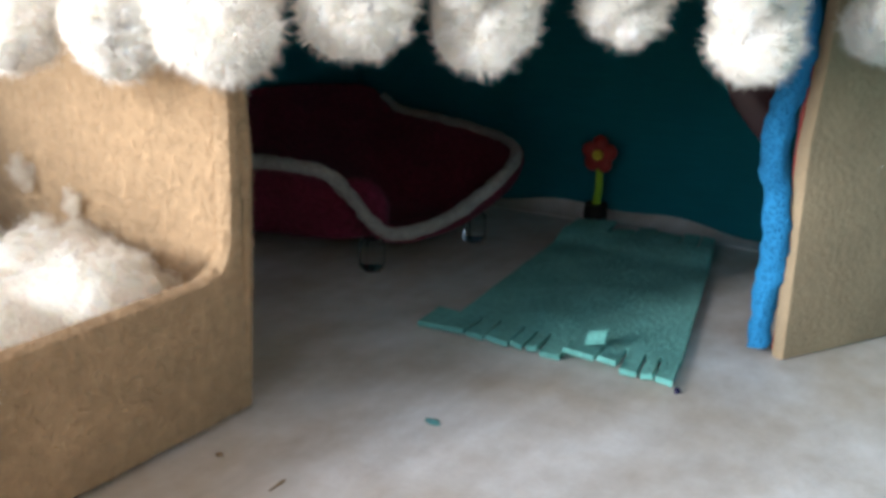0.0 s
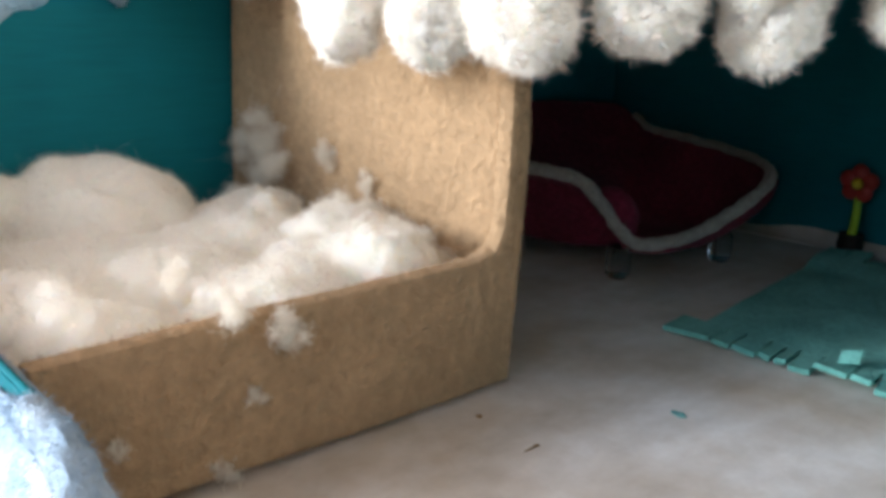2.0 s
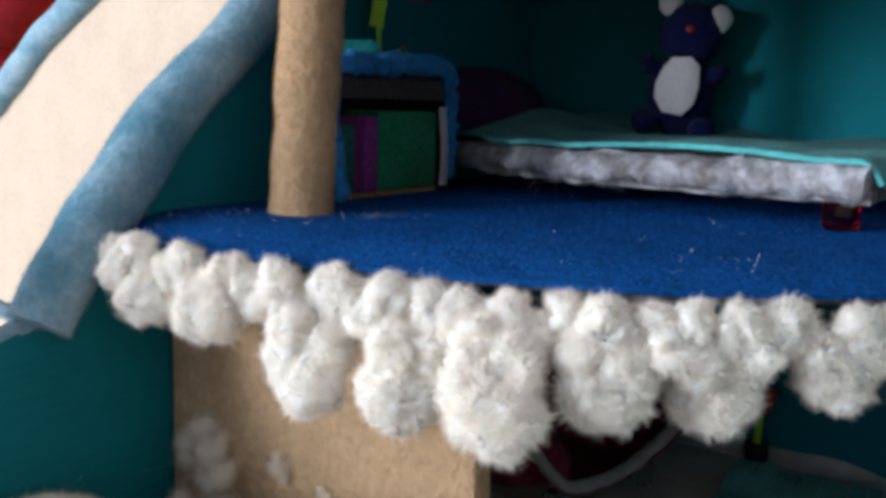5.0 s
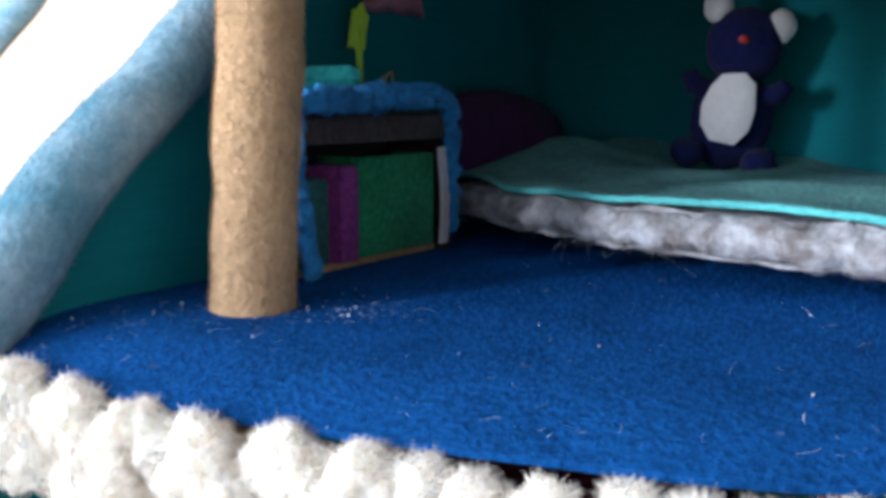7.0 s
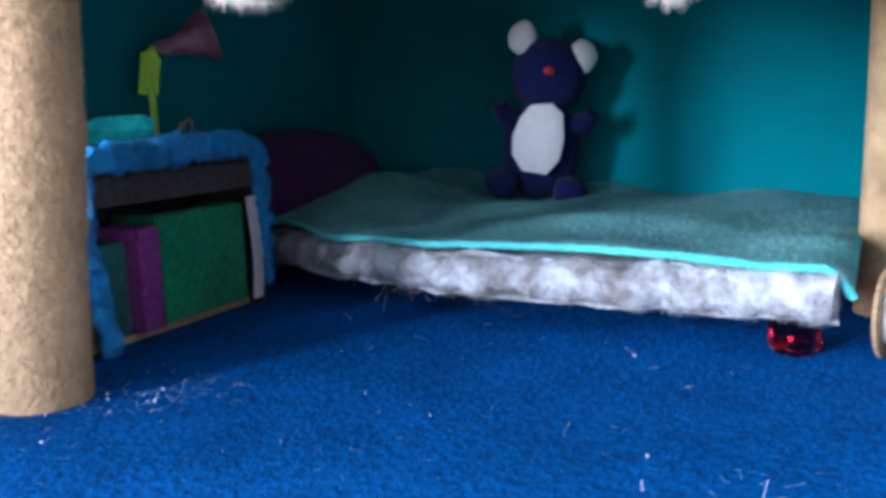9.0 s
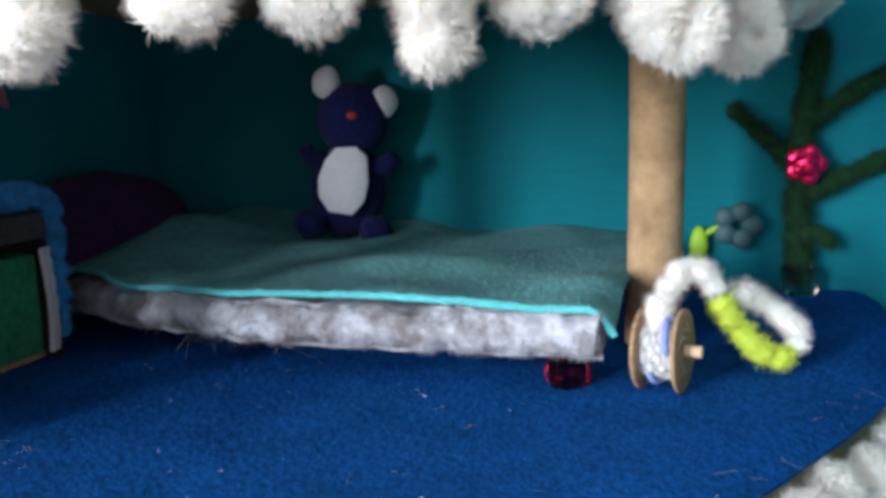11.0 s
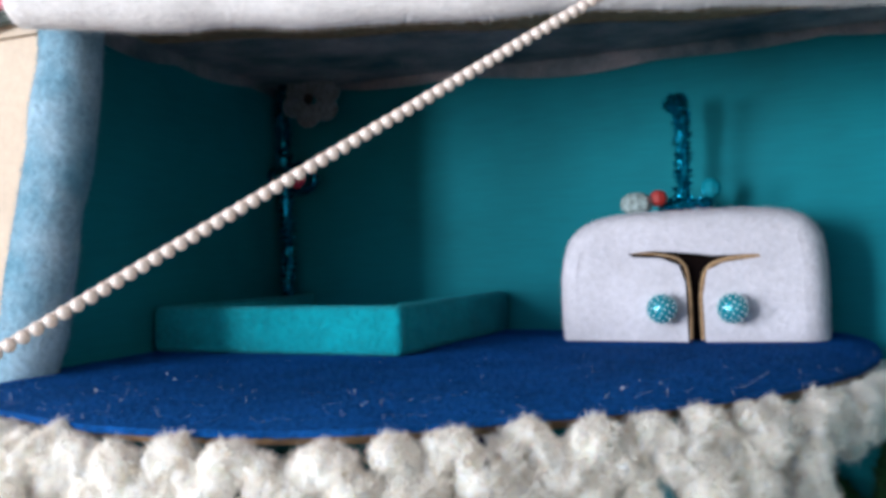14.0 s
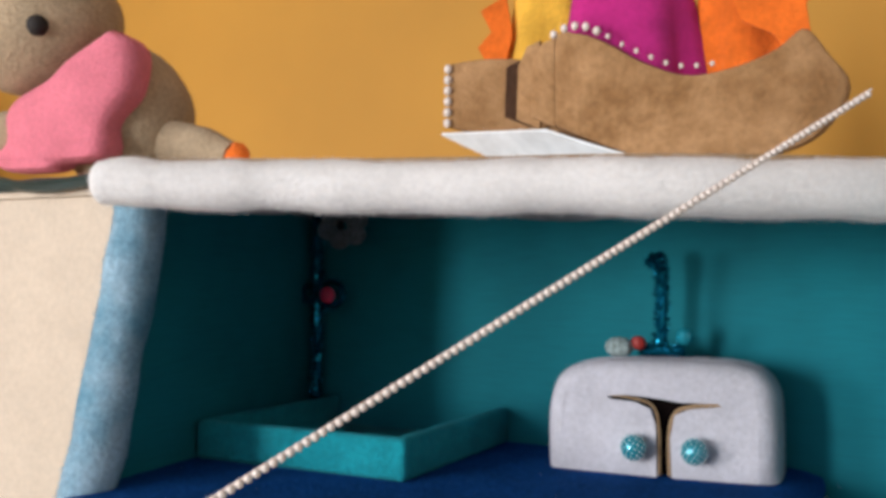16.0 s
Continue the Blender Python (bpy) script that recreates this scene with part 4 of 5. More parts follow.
def rug_at(u, v):
    a, b, c, d = [np.array(p, float) for p in RUG]
    p = (a * (1 - u) + b * u) * (1 - v) + (d * (1 - u) + c * u) * v
    z = 1.9 + 0.5 * rough((p[0], p[1], 0), 1.2, 0.06, 2)
    if v > 0.78:
        z += 5 * math.sin((v - 0.78) / 0.22 * math.pi) * 0.6
    return p[0], p[1], max(1.7, z)


rug = thing("rug", (185, 60, 0), "aqua felt rug with a cut fringe at both ends", "rug")
part("cloth", Geo().add(*sheet(lambda u, v: rug_at(u, 0.11 + 0.78 * v), 40, 40, 1.5)), RUG_FELT, rug)
rng = np.random.default_rng(12)
CUTS = ([0, 0.12, 0.21, 0.325, 0.39, 0.45, 0.55, 0.69, 0.78, 0.86, 0.92, 1.0], [0, 0.16, 0.3, 0.46, 0.6, 0.78, 0.9, 1.0])
for side in (0, 1):
    for k, (u0, u1) in enumerate(zip(CUTS[side], CUTS[side][1:])):
        u0, u1 = u0 + 0.007, u1 - 0.007
        lift = (2.4 if k in (6, 7) else rng.uniform(0, 1.0)) if side == 0 else rng.uniform(1.0, 4.0)
        twist = rng.uniform(-0.8, 0.8)

        def strip(u, v, u0=u0, u1=u1, lift=lift, twist=twist, k=k):
            x, y, z = rug_at(u0 + (u1 - u0) * u, (0.11 * (1 - v)) if side == 0 else 0.89 + 0.11 * v)
            return x - (8.0 * (1 - u) if k == 0 and side == 0 else 0.0), y, z + lift * v * v + twist * v * (u - 0.5) + 0.1

        part("fringe_strip", Geo().add(*sheet(strip, 3, 5, 1.5 if side else -1.5)), RUG_FELT, rug)
chip = thing("felt_scrap", (203, 12, 2), "small folded scrap of aqua felt on the rug's fringe", "scrap")
part("scrap", Geo().add(*sheet(lambda u, v: (202.5 + 5 * u, 4.5 + 4 * v + 1.5 * u, 3.4 + 3.4 * math.sin(v * 2.4) + 1.0 * u), 4, 6, 1.4)), RUG_FELT, chip)


def flower(name, base, h, petal, heart, pot, label, lean=(0, 0), size=8.0, pot_r=5.5, pot_h=9.0, up=False):
    ob = thing(name, base, label, "flower")
    b = np.array(base, float)
    top = b + (lean[0], lean[1], h)
    part("pot", Geo().add(*tube([b, b + (0, 0, pot_h * 0.5), b + (0, 0, pot_h)], [pot_r * 0.85, pot_r, pot_r * 0.9], 8)), pot, ob)
    part("stem", Geo().add(*tube(spline([b + (0, 0, pot_h - 1), (b + top) / 2 + (0.6, 0, 2), top], 10), [1.9, 1.7, 1.5], 8)), LIME, ob)
    for k in range(5):
        a = 2 * math.pi * k / 5 + 0.3
        c = top + np.array((math.cos(a) * size * 0.55, -1.0, math.sin(a) * size * 0.55))
        part("petal", Geo().add(*ball(c, (size * 0.46, 1.6, size * 0.46), 10, 6)), petal, ob)
    part("heart", Geo().add(*ball(top + (0, -2.6, 0), size * 0.28, 10, 6)), heart, ob)
    return ob


flower("potted_flower", (150, 138, 0), 30, RED_CLAY, YELLOW_CLAY, BLACK, "red clay flower with a yellow heart in a black pot")

screen = thing("screen", (257, 60, 0), "beige felt screen edged with bright blue sponge", "screen")
A, B = np.array((249.0, 34.0)), np.array((300.0, 120.0))
D = (B - A) / np.linalg.norm(B - A)
N = np.array((-D[1], D[0]))


def on_screen(a, b, c):
    p = A + D * a + N * c
    return p[0], p[1] - b * 0.05, b


part("panel", Geo().add(*slab([(0, 0), (96, 0), (100, 106), (4, 108), (-1, 60)], on_screen, 0, 4.5, 1.0)), SCREEN_FELT, screen)
strip = [on_screen(-2.5 + 1.5 * math.sin(b * 0.08), b, 7.0 + 1.2 * math.sin(b * 0.13)) for b in np.linspace(2, 106, 50)]
g = Geo().add(*tube(strip, [3.0, 3.8, 3.4, 3.9, 3.6, 3.2], 14, True, 1.3, 0.3, 3))
part("edging", g, FOAM, screen, "bright blue pitted sponge strip")
part("glue", Geo().add(*tube([on_screen(0.6 + 1.0 * math.sin(b * 0.08), b, 4.4) for b in np.linspace(2, 80, 40)], 0.6, 6, True, 0.4, 0.3)), RED_CLAY, screen, "line of dried red-brown glue")
dark = thing("hanging_leaf", (222, 85, 50), "dark red shiny leaf hanging beside the screen", "ornament")
part("blade", Geo().add(*slab([(207, 112), (209, 72), (214, 62), (226, 49), (232, 58), (236, 112)], lambda a, b, c: (a, 85 + c + 0.02 * (a - 220) ** 2, b), 0, 1.6, 0.4)), plain("dark_red_foil", (0.03, 0.008, 0.012), 0.35, 0.2), dark)
part("cord", Geo().add(*tube([(222, 86, 111), (222, 86, 114.5)], 0.8, 6)), BLACK, dark)
part("crystal", Geo().add(*ball((226, 84, 49), 1.0, 8, 6)), CLEAR, dark)
tuft("foam_tuft", (260.5, 56, 50.5), (2.2, 2.2, 4.5), 14, rng, "small tuft of stuffing stuck to the screen", group="foam tufts")

for c, r, m in (((189.4, -52, 0.6), (2.2, 0.9, 0.6), AQUA_FELT), ((231, -3, 0.7), (0.9, 0.9, 0.9), NAVY), ((178, -92, 0.3), (0.3, 2.6, 0.3), CARD), ((160, -90, 0.4), (1.0, 0.7, 0.4), CARD)):
    g = Geo().add(*ball(c, r, 8, 5, 0.3, 1.2))
    solid("crumb", g, m, (c[0], c[1], 0), "tiny crumb of felt lying on the floor", "crumb", "crumbs")


# ---------------------------------------------------------------- middle floor
def post(base, top, r, label, seed, mat=BEIGE_FELT, hairs=46000):
    path = spline([base, (np.array(base) + top) / 2 + (0.6, 0, 0), top], 24)
    g = Geo().add(*tube(path, r, 28, True, 0.8 if hairs else 0.15, 0.12, seed))
    if hairs:
        fuzz(g, 1.2, 0.05, hairs, np.random.default_rng(seed), 0.0, 1.2)
    return solid("post", g, mat, base, label, "post", "posts")


post((74.6, -60, 118.6), (73.6, -52, 221), 9.2, "round post wrapped in beige felt", 1)
post((222, 68, 118.6), (224, 68, 225), 7.4, "slim round post of smooth brown card tube", 7, TUBE_CARD, 0)

# bookcase across the corner
case = thing("bookcase", (45, 20, 119), "small bookcase framed in fluffy bright blue edging", "bookcase")
CA, CB = np.array((63.0, -31.0)), np.array((61.0, 31.0))
CD = (CB - CA) / np.linalg.norm(CB - CA)
CN = np.array((CD[1], -CD[0]))


def in_case(a, b, c):
    """a along the front, b up, c towards the front."""
    p = CA + CD * a + CN * c
    return p[0], p[1], 119 + b


def case_box(a0, a1, b0, b1, c0, c1, bev=0.5):
    v, f = box((a0, b0, c0), (a1, b1, c1), bev)
    return [in_case(*q) for q in v], [fa[::-1] for fa in f]


W, H = 62.0, 44.5
part("back", Geo().add(*case_box(-4, W - 3, 1, H - 3, -26, -24)), BLACK, case)
part("side", Geo().add(*case_box(-7, -4, 0.2, H, -26, -1)), BLACK, case)
part("side", Geo().add(*case_box(W - 3, W, 0.2, H, -26, -1)), BLACK, case)
part("top", Geo().add(*case_box(-7, W, H - 3, H, -26, 0.5)), BLACK, case)
part("shelf", Geo().add(*case_box(-4, W - 3, 0.2, 2.2, -25, -5)), CARD, case)
part("valance", Geo().add(*case_box(-4, W - 3, H - 10, H - 3.2, -2.5, -0.8)), TAUPE_FELT, case)
frame_path = spline([in_case(*p) for p in [(0, 1, 1), (-3, 16, 0.5), (-6, 32, 0.5), (-5, 43, 1), (2, 45.5, 1.5), (18, 46, 1.5), (34, 46.8, 1.5), (50, 47, 1), (58, 44, 0.5), (60.5, 35, 0), (61, 18, 0), (61, 6, 0)]], 80)
g = Geo().add(*tube(frame_path, [2.3, 2.6, 2.8, 3.2, 3.2, 3.3, 3.0, 2.4, 2.0, 1.7], 14, True, 2.6, 0.42, 5))
part("edging", fur(g, 1.5, 0.06, 7.0, np.random.default_rng(6), 0.7, 0.5), BLUE_FLUFF, case, "fluffy bright blue edging")
rng = np.random.default_rng(21)
MAUVE_FELT = felt("mauve_felt", (0.20, 0.035, 0.22))
TEAL_FELT = felt("dull_teal_felt", (0.02, 0.11, 0.11))
for (a0, a1, h, c0, m, lab) in ((-2, 10.5, 25.5, -3, TEAL_FELT, "dull teal felt book standing in the bookcase"), (11.5, 19, 28.5, 0, MAUVE_FELT, "slim mauve felt book standing in the bookcase"), (21, 55, 30.5, -2, GREEN_FELT, "large green felt book standing in the bookcase")):
    base = in_case((a0 + a1) / 2, 2.6, c0 - 8)
    book = thing("book", base, lab, "book", "books")
    part("spine", Geo().add(*case_box(a0, a1, 2.6, h, c0 - 2.6, c0, 1.25)), m, book)
    part("cover", Geo().add(*case_box(a0, a0 + 1.3, 2.6, h, c0 - 16, c0 - 2.1, 0.4)), m, book)
    part("cover", Geo().add(*case_box(a1 - 1.3, a1, 2.6, h, c0 - 16, c0 - 2.1, 0.4)), m, book)
    part("page_block", Geo().add(*case_box(a0 + 1.4, a1 - 1.4, 3.6, h - 1.6, c0 - 15, c0 - 2.2, 0.3)), WHITE_CARD, book)
solid("cloth_scrap", Geo().add(*sheet(lambda u, v: in_case(53.9 + 4.6 * u + 1.0 * math.sin(v * 4), 3 + 29 * v, 1.2 - 1.0 * u), 4, 14, 1.0)), WHITE_FELT, in_case(58, 3, 0), "narrow strip of grey-white felt standing in the bookcase", "cloth")

# on the bookcase
gem = thing("glass_gem", (43, -3, 163.5), "long faceted aqua glass gem lying on the bookcase", "gem")
part("gem", Geo().add(*tube([(37, -9, 170.5), (38.8, -7, 170.5), (45.5, 2.0, 170.8), (47.3, 4.2, 170.8)], [2.8, 4.3, 4.3, 2.8], 6)), AQUA_STONE, gem, smooth=False)
lily = thing("lily_flower", (43, 9, 163.5), "lime stemmed flower with a drooping mauve bell", "flower")
part("stem", Geo().add(*tube(spline([(43, 9, 163.5), (42, 10, 177), (40.5, 11, 188), (42, 12.5, 192.5)], 14), [1.0, 1.1, 1.5], 8)), LIME, lily)
for k in range(2):
    wire = spline([(43 + k, 10, 163.5), (46 + 2 * k, 13, 168 + 2 * k), (47 + 3 * k, 15, 172 + k), (46 + 3 * k, 17, 170)], 12)
    part("tendril", Geo().add(*tube(wire, 0.35, 6)), CARD, lily, "thin brown dried tendril")
part("leaf", Geo().add(*slab([(-3.4, -6.0), (2.2, -6.6), (2.6, -2), (3.6, 3.0), (1.6, 6.0), (-1.8, 5.2), (-2.4, 0.6)], lambda a, b, c: (40.2 + 0.69 * a + c, 11.3 + 0.73 * a - c, 186 + b), -1.2, 1.2, 0.8)), LIME, lily)
part("bell", Geo().add(*tube(spline([(42, 12, 192.5), (45, 16, 193), (48.5, 20.5, 194.5), (51.5, 24, 196)], 16), [1.5, 2.2, 3.2, 5.0, 7.6], 14, True, 1.6, 0.3)), PURPLE_CLAY, lily)

# bed
bed = thing("bed", (140, 80, 119), "low bed with a white stuffed mattress on red glass feet", "bed")


BED = spline([(44, 54), (66, 43), (88, 33), (130, 22), (175, 19), (213, 17)], 41)


def bed_edge(u):
    k = min(max(u, 0.0), 1.0) * 40
    i = min(int(k), 39)
    return BED[i] + (BED[i + 1] - BED[i]) * (k - i)


def mattress(u, v):
    e = bed_edge(u)
    back = np.array((36 + u * (211 - 36), 146.0))
    p = e + (back - e) * v
    return p[0], p[1], 137.5 + rough((p[0], p[1], 0), 1.2, 0.08, 3)


v, f = sheet(mattress, 40, 24, 10.5)
v = np.array([q + np.array((0, 0, rough(q, 1.0, 0.2, 2))) for q in v])
part("mattress", Geo().add(v, f), QUILT, bed, "white quilted stuffing")
stuff_path = np.array([(*(bed_edge(u) + (0, -0.3)), 132.6 + rough((u * 100, 0, 0), 0.8, 0.3)) for u in np.linspace(0, 1, 120)])
rng = np.random.default_rng(31)
part("stuffing", fuzz(Geo().add(*tube(stuff_path, [3.2, 3.9, 4.3, 4.8, 5.0], 18, True, 1.8, 0.24, 4)), 1.8, 0.05, 26000, rng, 0.1, 0.9), QUILT, bed, "fluffy white stuffing at the mattress edge")
under = np.array([(x, np.interp(x, BED[:, 0], BED[:, 1]) - 1.0, 128.0 + rng.uniform(-1, 1)) for x in rng.normal(112, 16, 60)])
part("loose_hair", Geo().add(*strands(under, np.tile((0.0, -0.8, -0.6), (60, 1)), 5.0, 0.04, rng, 0.2, 1.6)), STUFFING, bed, "loose curling white fibres")
for c in ((205, 23.5, 119), (214, 130, 119), (90, 125, 119), (60, 136, 119)):
    part("foot", Geo().add(*tube([(c[0], c[1], 119), (c[0], c[1], 120.5), (c[0], c[1], 126), (c[0], c[1], 127.5)], [4.6, 5.4, 5.4, 4.8], 8)), RED_GEM, bed, "red glass foot", smooth=False)


def blanket_at(u, v):
    s = u * 1.02
    e = bed_edge(min(s, 1.0)) + np.array((1.0 + max(0.0, s - 1) * 130, -2.0 + 1.5 * math.sin(s * 14)))
    back = np.array((36 + s * 177, 148.0))
    p = e + (back - e) * v
    z = 140.2 + rough((p[0], p[1], 0), 2.4, 0.035, 5) + 0.8 * math.sin(s * 11) * max(0, 1 - v * 5)
    z += 11 * math.exp(-(((s - 0.12) / 0.16) ** 2) - ((v - 0.6) / 0.4) ** 2)
    z += 8 * max(0, (v - 0.86) / 0.14) * (0.4 + 0.6 * math.sin(s * 9) ** 2) * max(0, 1 - s)
    z = max(139.4, z)
    droop = max(0.0, min(1.0, (s - 0.985) / 0.045)) ** 1.4
    return p[0], p[1], z - 7 * droop * max(0.0, 1 - 2.2 * v) ** 2 - 1.5 * droop


blanket = thing("blanket", (140, 80, 138), "aqua felt blanket spread over the bed", "blanket")
part("cloth", fuzz(Geo().add(*sheet(blanket_at, 70, 44, 1.7)), 0.8, 0.05, 16000, np.random.default_rng(9), 0.0, 0.9), AQUA_FELT, blanket)
# thin lighter tube added along the front edge, standing in for caught light
hem = np.array([blanket_at(u, 0.0) for u in np.linspace(0.03, 1, 110)]) + (0, -0.1, -0.9)
part("hem", Geo().add(*tube(hem, 0.95, 8, True, 0.3, 0.4, 2)), AQUA_LIT_EDGE, blanket, "cut edge in lighter aqua, for the light it catches")
g = Geo().add(*ball((39, 84, 150), (13, 46, 19), 30, 18, 4.0, 0.035, 2))
solid("pillow", g, PURPLE_FELT, (40, 108, 139), "dark purple felt pillow on the bed", "pillow")

# felt toy animal: one mesh
g = Geo()
X, Y, Z = 108.5, 124, 140.5
g.add(*ball((X, Y + 4, Z + 17.5), (14, 9, 18), 22, 14, 1.2, 0.2), 0)
g.add(*ball((X, Y + 4, Z + 43), (13, 9.5, 13.5), 20, 12, 1.0, 0.2), 0)
patch = [(-4.5, 33), (3, 34.2), (7, 31), (8.4, 22), (7.6, 15), (3.5, 9.6), (-5, 10.2), (-9, 15.5), (-9.6, 22), (-7.5, 28.5)]
g.add(*slab(patch, lambda a, b, c: (X - 0.5 + a, Y - 8.4 + c + 0.022 * a * a + 0.012 * (b - 20) ** 2, Z + b), 0, 2.5, 0.4), 1)
for s in (-1, 1):
    g.add(*ball((X + s * 12, Y - 3, Z + 4.6), (6.2, 6.5, 5.2), 12, 8, 0.9, 0.3), 0)
    g.add(*tube([(X + s * 9, Y + 2, Z + 27), (X + s * 14, Y, Z + 28), (X + s * 16.5, Y - 1, Z + 32)], [4, 3.8, 2.8], 10), 0)
    g.add(*ball((X + s * 10.5, Y + 2, Z + 53 - 2.5 * s), (5.2, 3.1, 6.0), 14, 10, 0.7, 0.3), 1)
g.add(*ball((X, Y - 5.4, Z + 45), (2.0, 1.4, 1.6), 10, 6), 2)
v = np.concatenate(g.v)
turn, lean = radians(18), radians(8)
rel = v - (X, Y, Z)
rel = rel @ np.array([[math.cos(turn), math.sin(turn), 0], [-math.sin(turn), math.cos(turn), 0], [0, 0, 1]])
rel = rel @ np.array([[math.cos(lean), 0, math.sin(-lean)], [0, 1, 0], [math.sin(lean), 0, math.cos(lean)]])
g.v = [rel + (X, Y, Z)]
solid("toy_animal", g, [NAVY, DOLL_WHITE, RED_CLAY], (X, Y, Z), "navy felt toy animal with white ears and belly", "toy")

# cord spool by the post
spool = thing("spool", (228, 20, 119), "small card spool wound with white and blue yarn", "spool")
SC = np.array((227.0, 22.0, 119 + 9.6))
SX = np.array((0.975, -0.22, 0.0))
SY = np.array((0.22, 0.975, 0.0))


def on_spool(r, a, x):
    return SC + SX * x + (SY * math.cos(a) + np.array((0, 0, 1)) * math.sin(a)) * r


def disc(x0, x1, r):
    return tube([SC + SX * x0, SC + SX * (x0 + 0.2), SC + SX * (x1 - 0.2), SC + SX * x1], [r - 0.3, r, r, r - 0.3], 30)


part("flange", Geo().add(*disc(-5.4, -4.3, 9.2)), CARD, spool)
part("flange", Geo().add(*disc(3.6, 4.7, 9.5)), CARD, spool)
part("axle", Geo().add(*tube([SC - SX * 6, SC + SX * 8.5], 1.4, 10)), WOOD, spool)
turns = [on_spool(4.6 + 0.9 * math.sin(k * 1.7), k * 0.5, -4.0 + 7.4 * (k / 160)) for k in range(161)]
part("yarn", chenille(turns, 1.2, 1.2, rng, 0.06, 5.0), [CHENILLE, CHENILLE_CORE], spool, "white fluffy yarn")
blue = [on_spool(7.2, k * 0.35 - 2.5, -2 + 4 * (k / 16)) for k in range(17)]
part("blue_yarn", chenille(blue, 0.7, 1.0, rng, 0.06), [BLUE_PILE, BLUE_PILE], spool, "blue strands")
hook = thing("chenille_loop", (243, 45, 119), "bent white and lime chenille stem looped over the floor", "chenille stem")
loop1 = spline([(225, 22, 130), (226, 23, 138), (231, 30, 145), (236, 31, 144), (238, 34, 139)], 40)
loop2 = spline([(238, 34, 139), (243, 35, 131), (250, 36, 124), (256, 39, 124)], 36)
loop3 = spline([(256, 39, 124), (257, 43, 128), (252, 45, 133), (246, 42, 137), (240, 37, 139)], 30)
part("white_end", chenille(loop1, 2.5, 2.0, rng, 0.06, 8.0), [CHENILLE, CHENILLE_CORE], hook, "white chenille")
part("lime_stretch", chenille(loop2, 2.5, 2.0, rng, 0.06, 8.0), [YELLOW_PILE, YELLOW_PILE], hook, "lime yellow chenille")
part("white_tip", chenille(loop3, 2.5, 2.0, rng, 0.06, 8.0), [CHENILLE, CHENILLE_CORE], hook, "white chenille")

# coral of dark green chenille with a foil rose
coral = thing("chenille_coral", (267, 143, 119), "dark green chenille coral with a foil rose, in glass", "ornament")
part("pot", Geo().add(*tube([(267, 140, 119), (267, 140, 121), (267, 140, 128), (267, 140, 129)], [5, 6, 6, 5.2], 8)), CLEAR, coral, smooth=False)
for path, r in (([(267, 142, 122), (266, 143, 150), (268, 143, 178), (273, 144, 207)], 4.2), ([(268, 142, 152), (282, 143, 159), (296, 143, 165), (304, 143, 166)], 3.2), ([(269, 143, 176), (283, 144, 186), (298, 145, 194)], 3.2), ([(266, 143, 160), (256, 144, 172), (244, 145, 183)], 3.0), ([(267, 141, 140), (274, 139, 139), (277, 139, 135)], 2.8)):
    part("branch", chenille(spline(path, 30), r * 0.8, r * 0.9, rng, 0.09, 5.0), [GREEN_PILE, GREEN_PILE], coral)
rc = np.array((268, 136.5, 163.0))
rose = part("rose", Geo().add(*ball(rc + (0, -1, 0), (4.2, 2.4, 4.2), 12, 8, 0.6, 0.5)), FOIL_ROSE, coral, "magenta foil rose")
for ring, (n, rad, out) in enumerate(((5, 6.2, 0.0), (4, 4.2, -1.4), (3, 2.2, -2.6))):
    for k in range(n):
        a = 2 * math.pi * k / n + ring * 0.6
        part("petal", Geo().add(*ball(rc + np.array((math.cos(a) * rad * 0.6, out, math.sin(a) * rad * 0.6)), (rad * 0.5, 1.0, rad * 0.5), 10, 6, 0.5, 0.5, ring)), FOIL_ROSE, rose)

bud = thing("potted_flower", (234, 146, 119), "grey star flower with a lime leaf in a dark pot", "flower")
part("pot", Geo().add(*tube([(234, 146, 119), (234, 146, 123), (234, 146, 127)], [4, 4.6, 4.2], 8)), BLACK, bud)
part("leaf", Geo().add(*ball((234, 145, 135), (3.2, 2, 7), 10, 8, 0.8, 0.3)), LIME, bud)
part("stem", Geo().add(*tube(spline([(234, 146, 126), (236, 146, 138), (243, 146, 142)], 10), 1.1, 8)), LIME, bud)
GREY_PETAL = plain("grey_petal", (0.03, 0.08, 0.09), 0.6)
for k in range(5):
    a = 2 * math.pi * k / 5
    part("petal", Geo().add(*ball((247 + 5 * math.cos(a), 144.5, 142 + 5 * math.sin(a)), (3.6, 1.2, 3.6), 10, 6)), GREY_PETAL, bud)

# ---------------------------------------------------------------- upper floor
tray = thing("shower_tray", (80, 95, 230), "square turquoise felt shower tray with a raised rim", "shower tray")
part("rim", fuzz(Geo().add(*box((30.5, 45.5, 230), (128, 51, 246), 2.3, 4)), 1.1, 0.04, 12000, FZ, 0.0, 0.9), TURQ_FELT, tray)
part("rim", fuzz(Geo().add(*box((122.6, 49, 230), (128.2, 149, 246.2), 2.3, 4)), 1.1, 0.04, 12000, FZ, 0.0, 0.9), TURQ_FELT, tray)
part("rim", Geo().add(*box((30.5, 51, 230), (35, 149, 246), 1.6, 3)), TURQ_FELT, tray)
part("base", Geo().add(*box((34, 50, 230), (124, 149, 232), 0.6)), TURQ_FELT, tray)

# black without any gloss, for the shade seen through the washstand's slit
SLIT_SHADE = plain("slit_shade_black", (0.006, 0.004, 0.004), 1.0)
SLIT_SHADE.node_tree.nodes["Principled BSDF"].inputs["Specular IOR Level"].default_value = 0.0
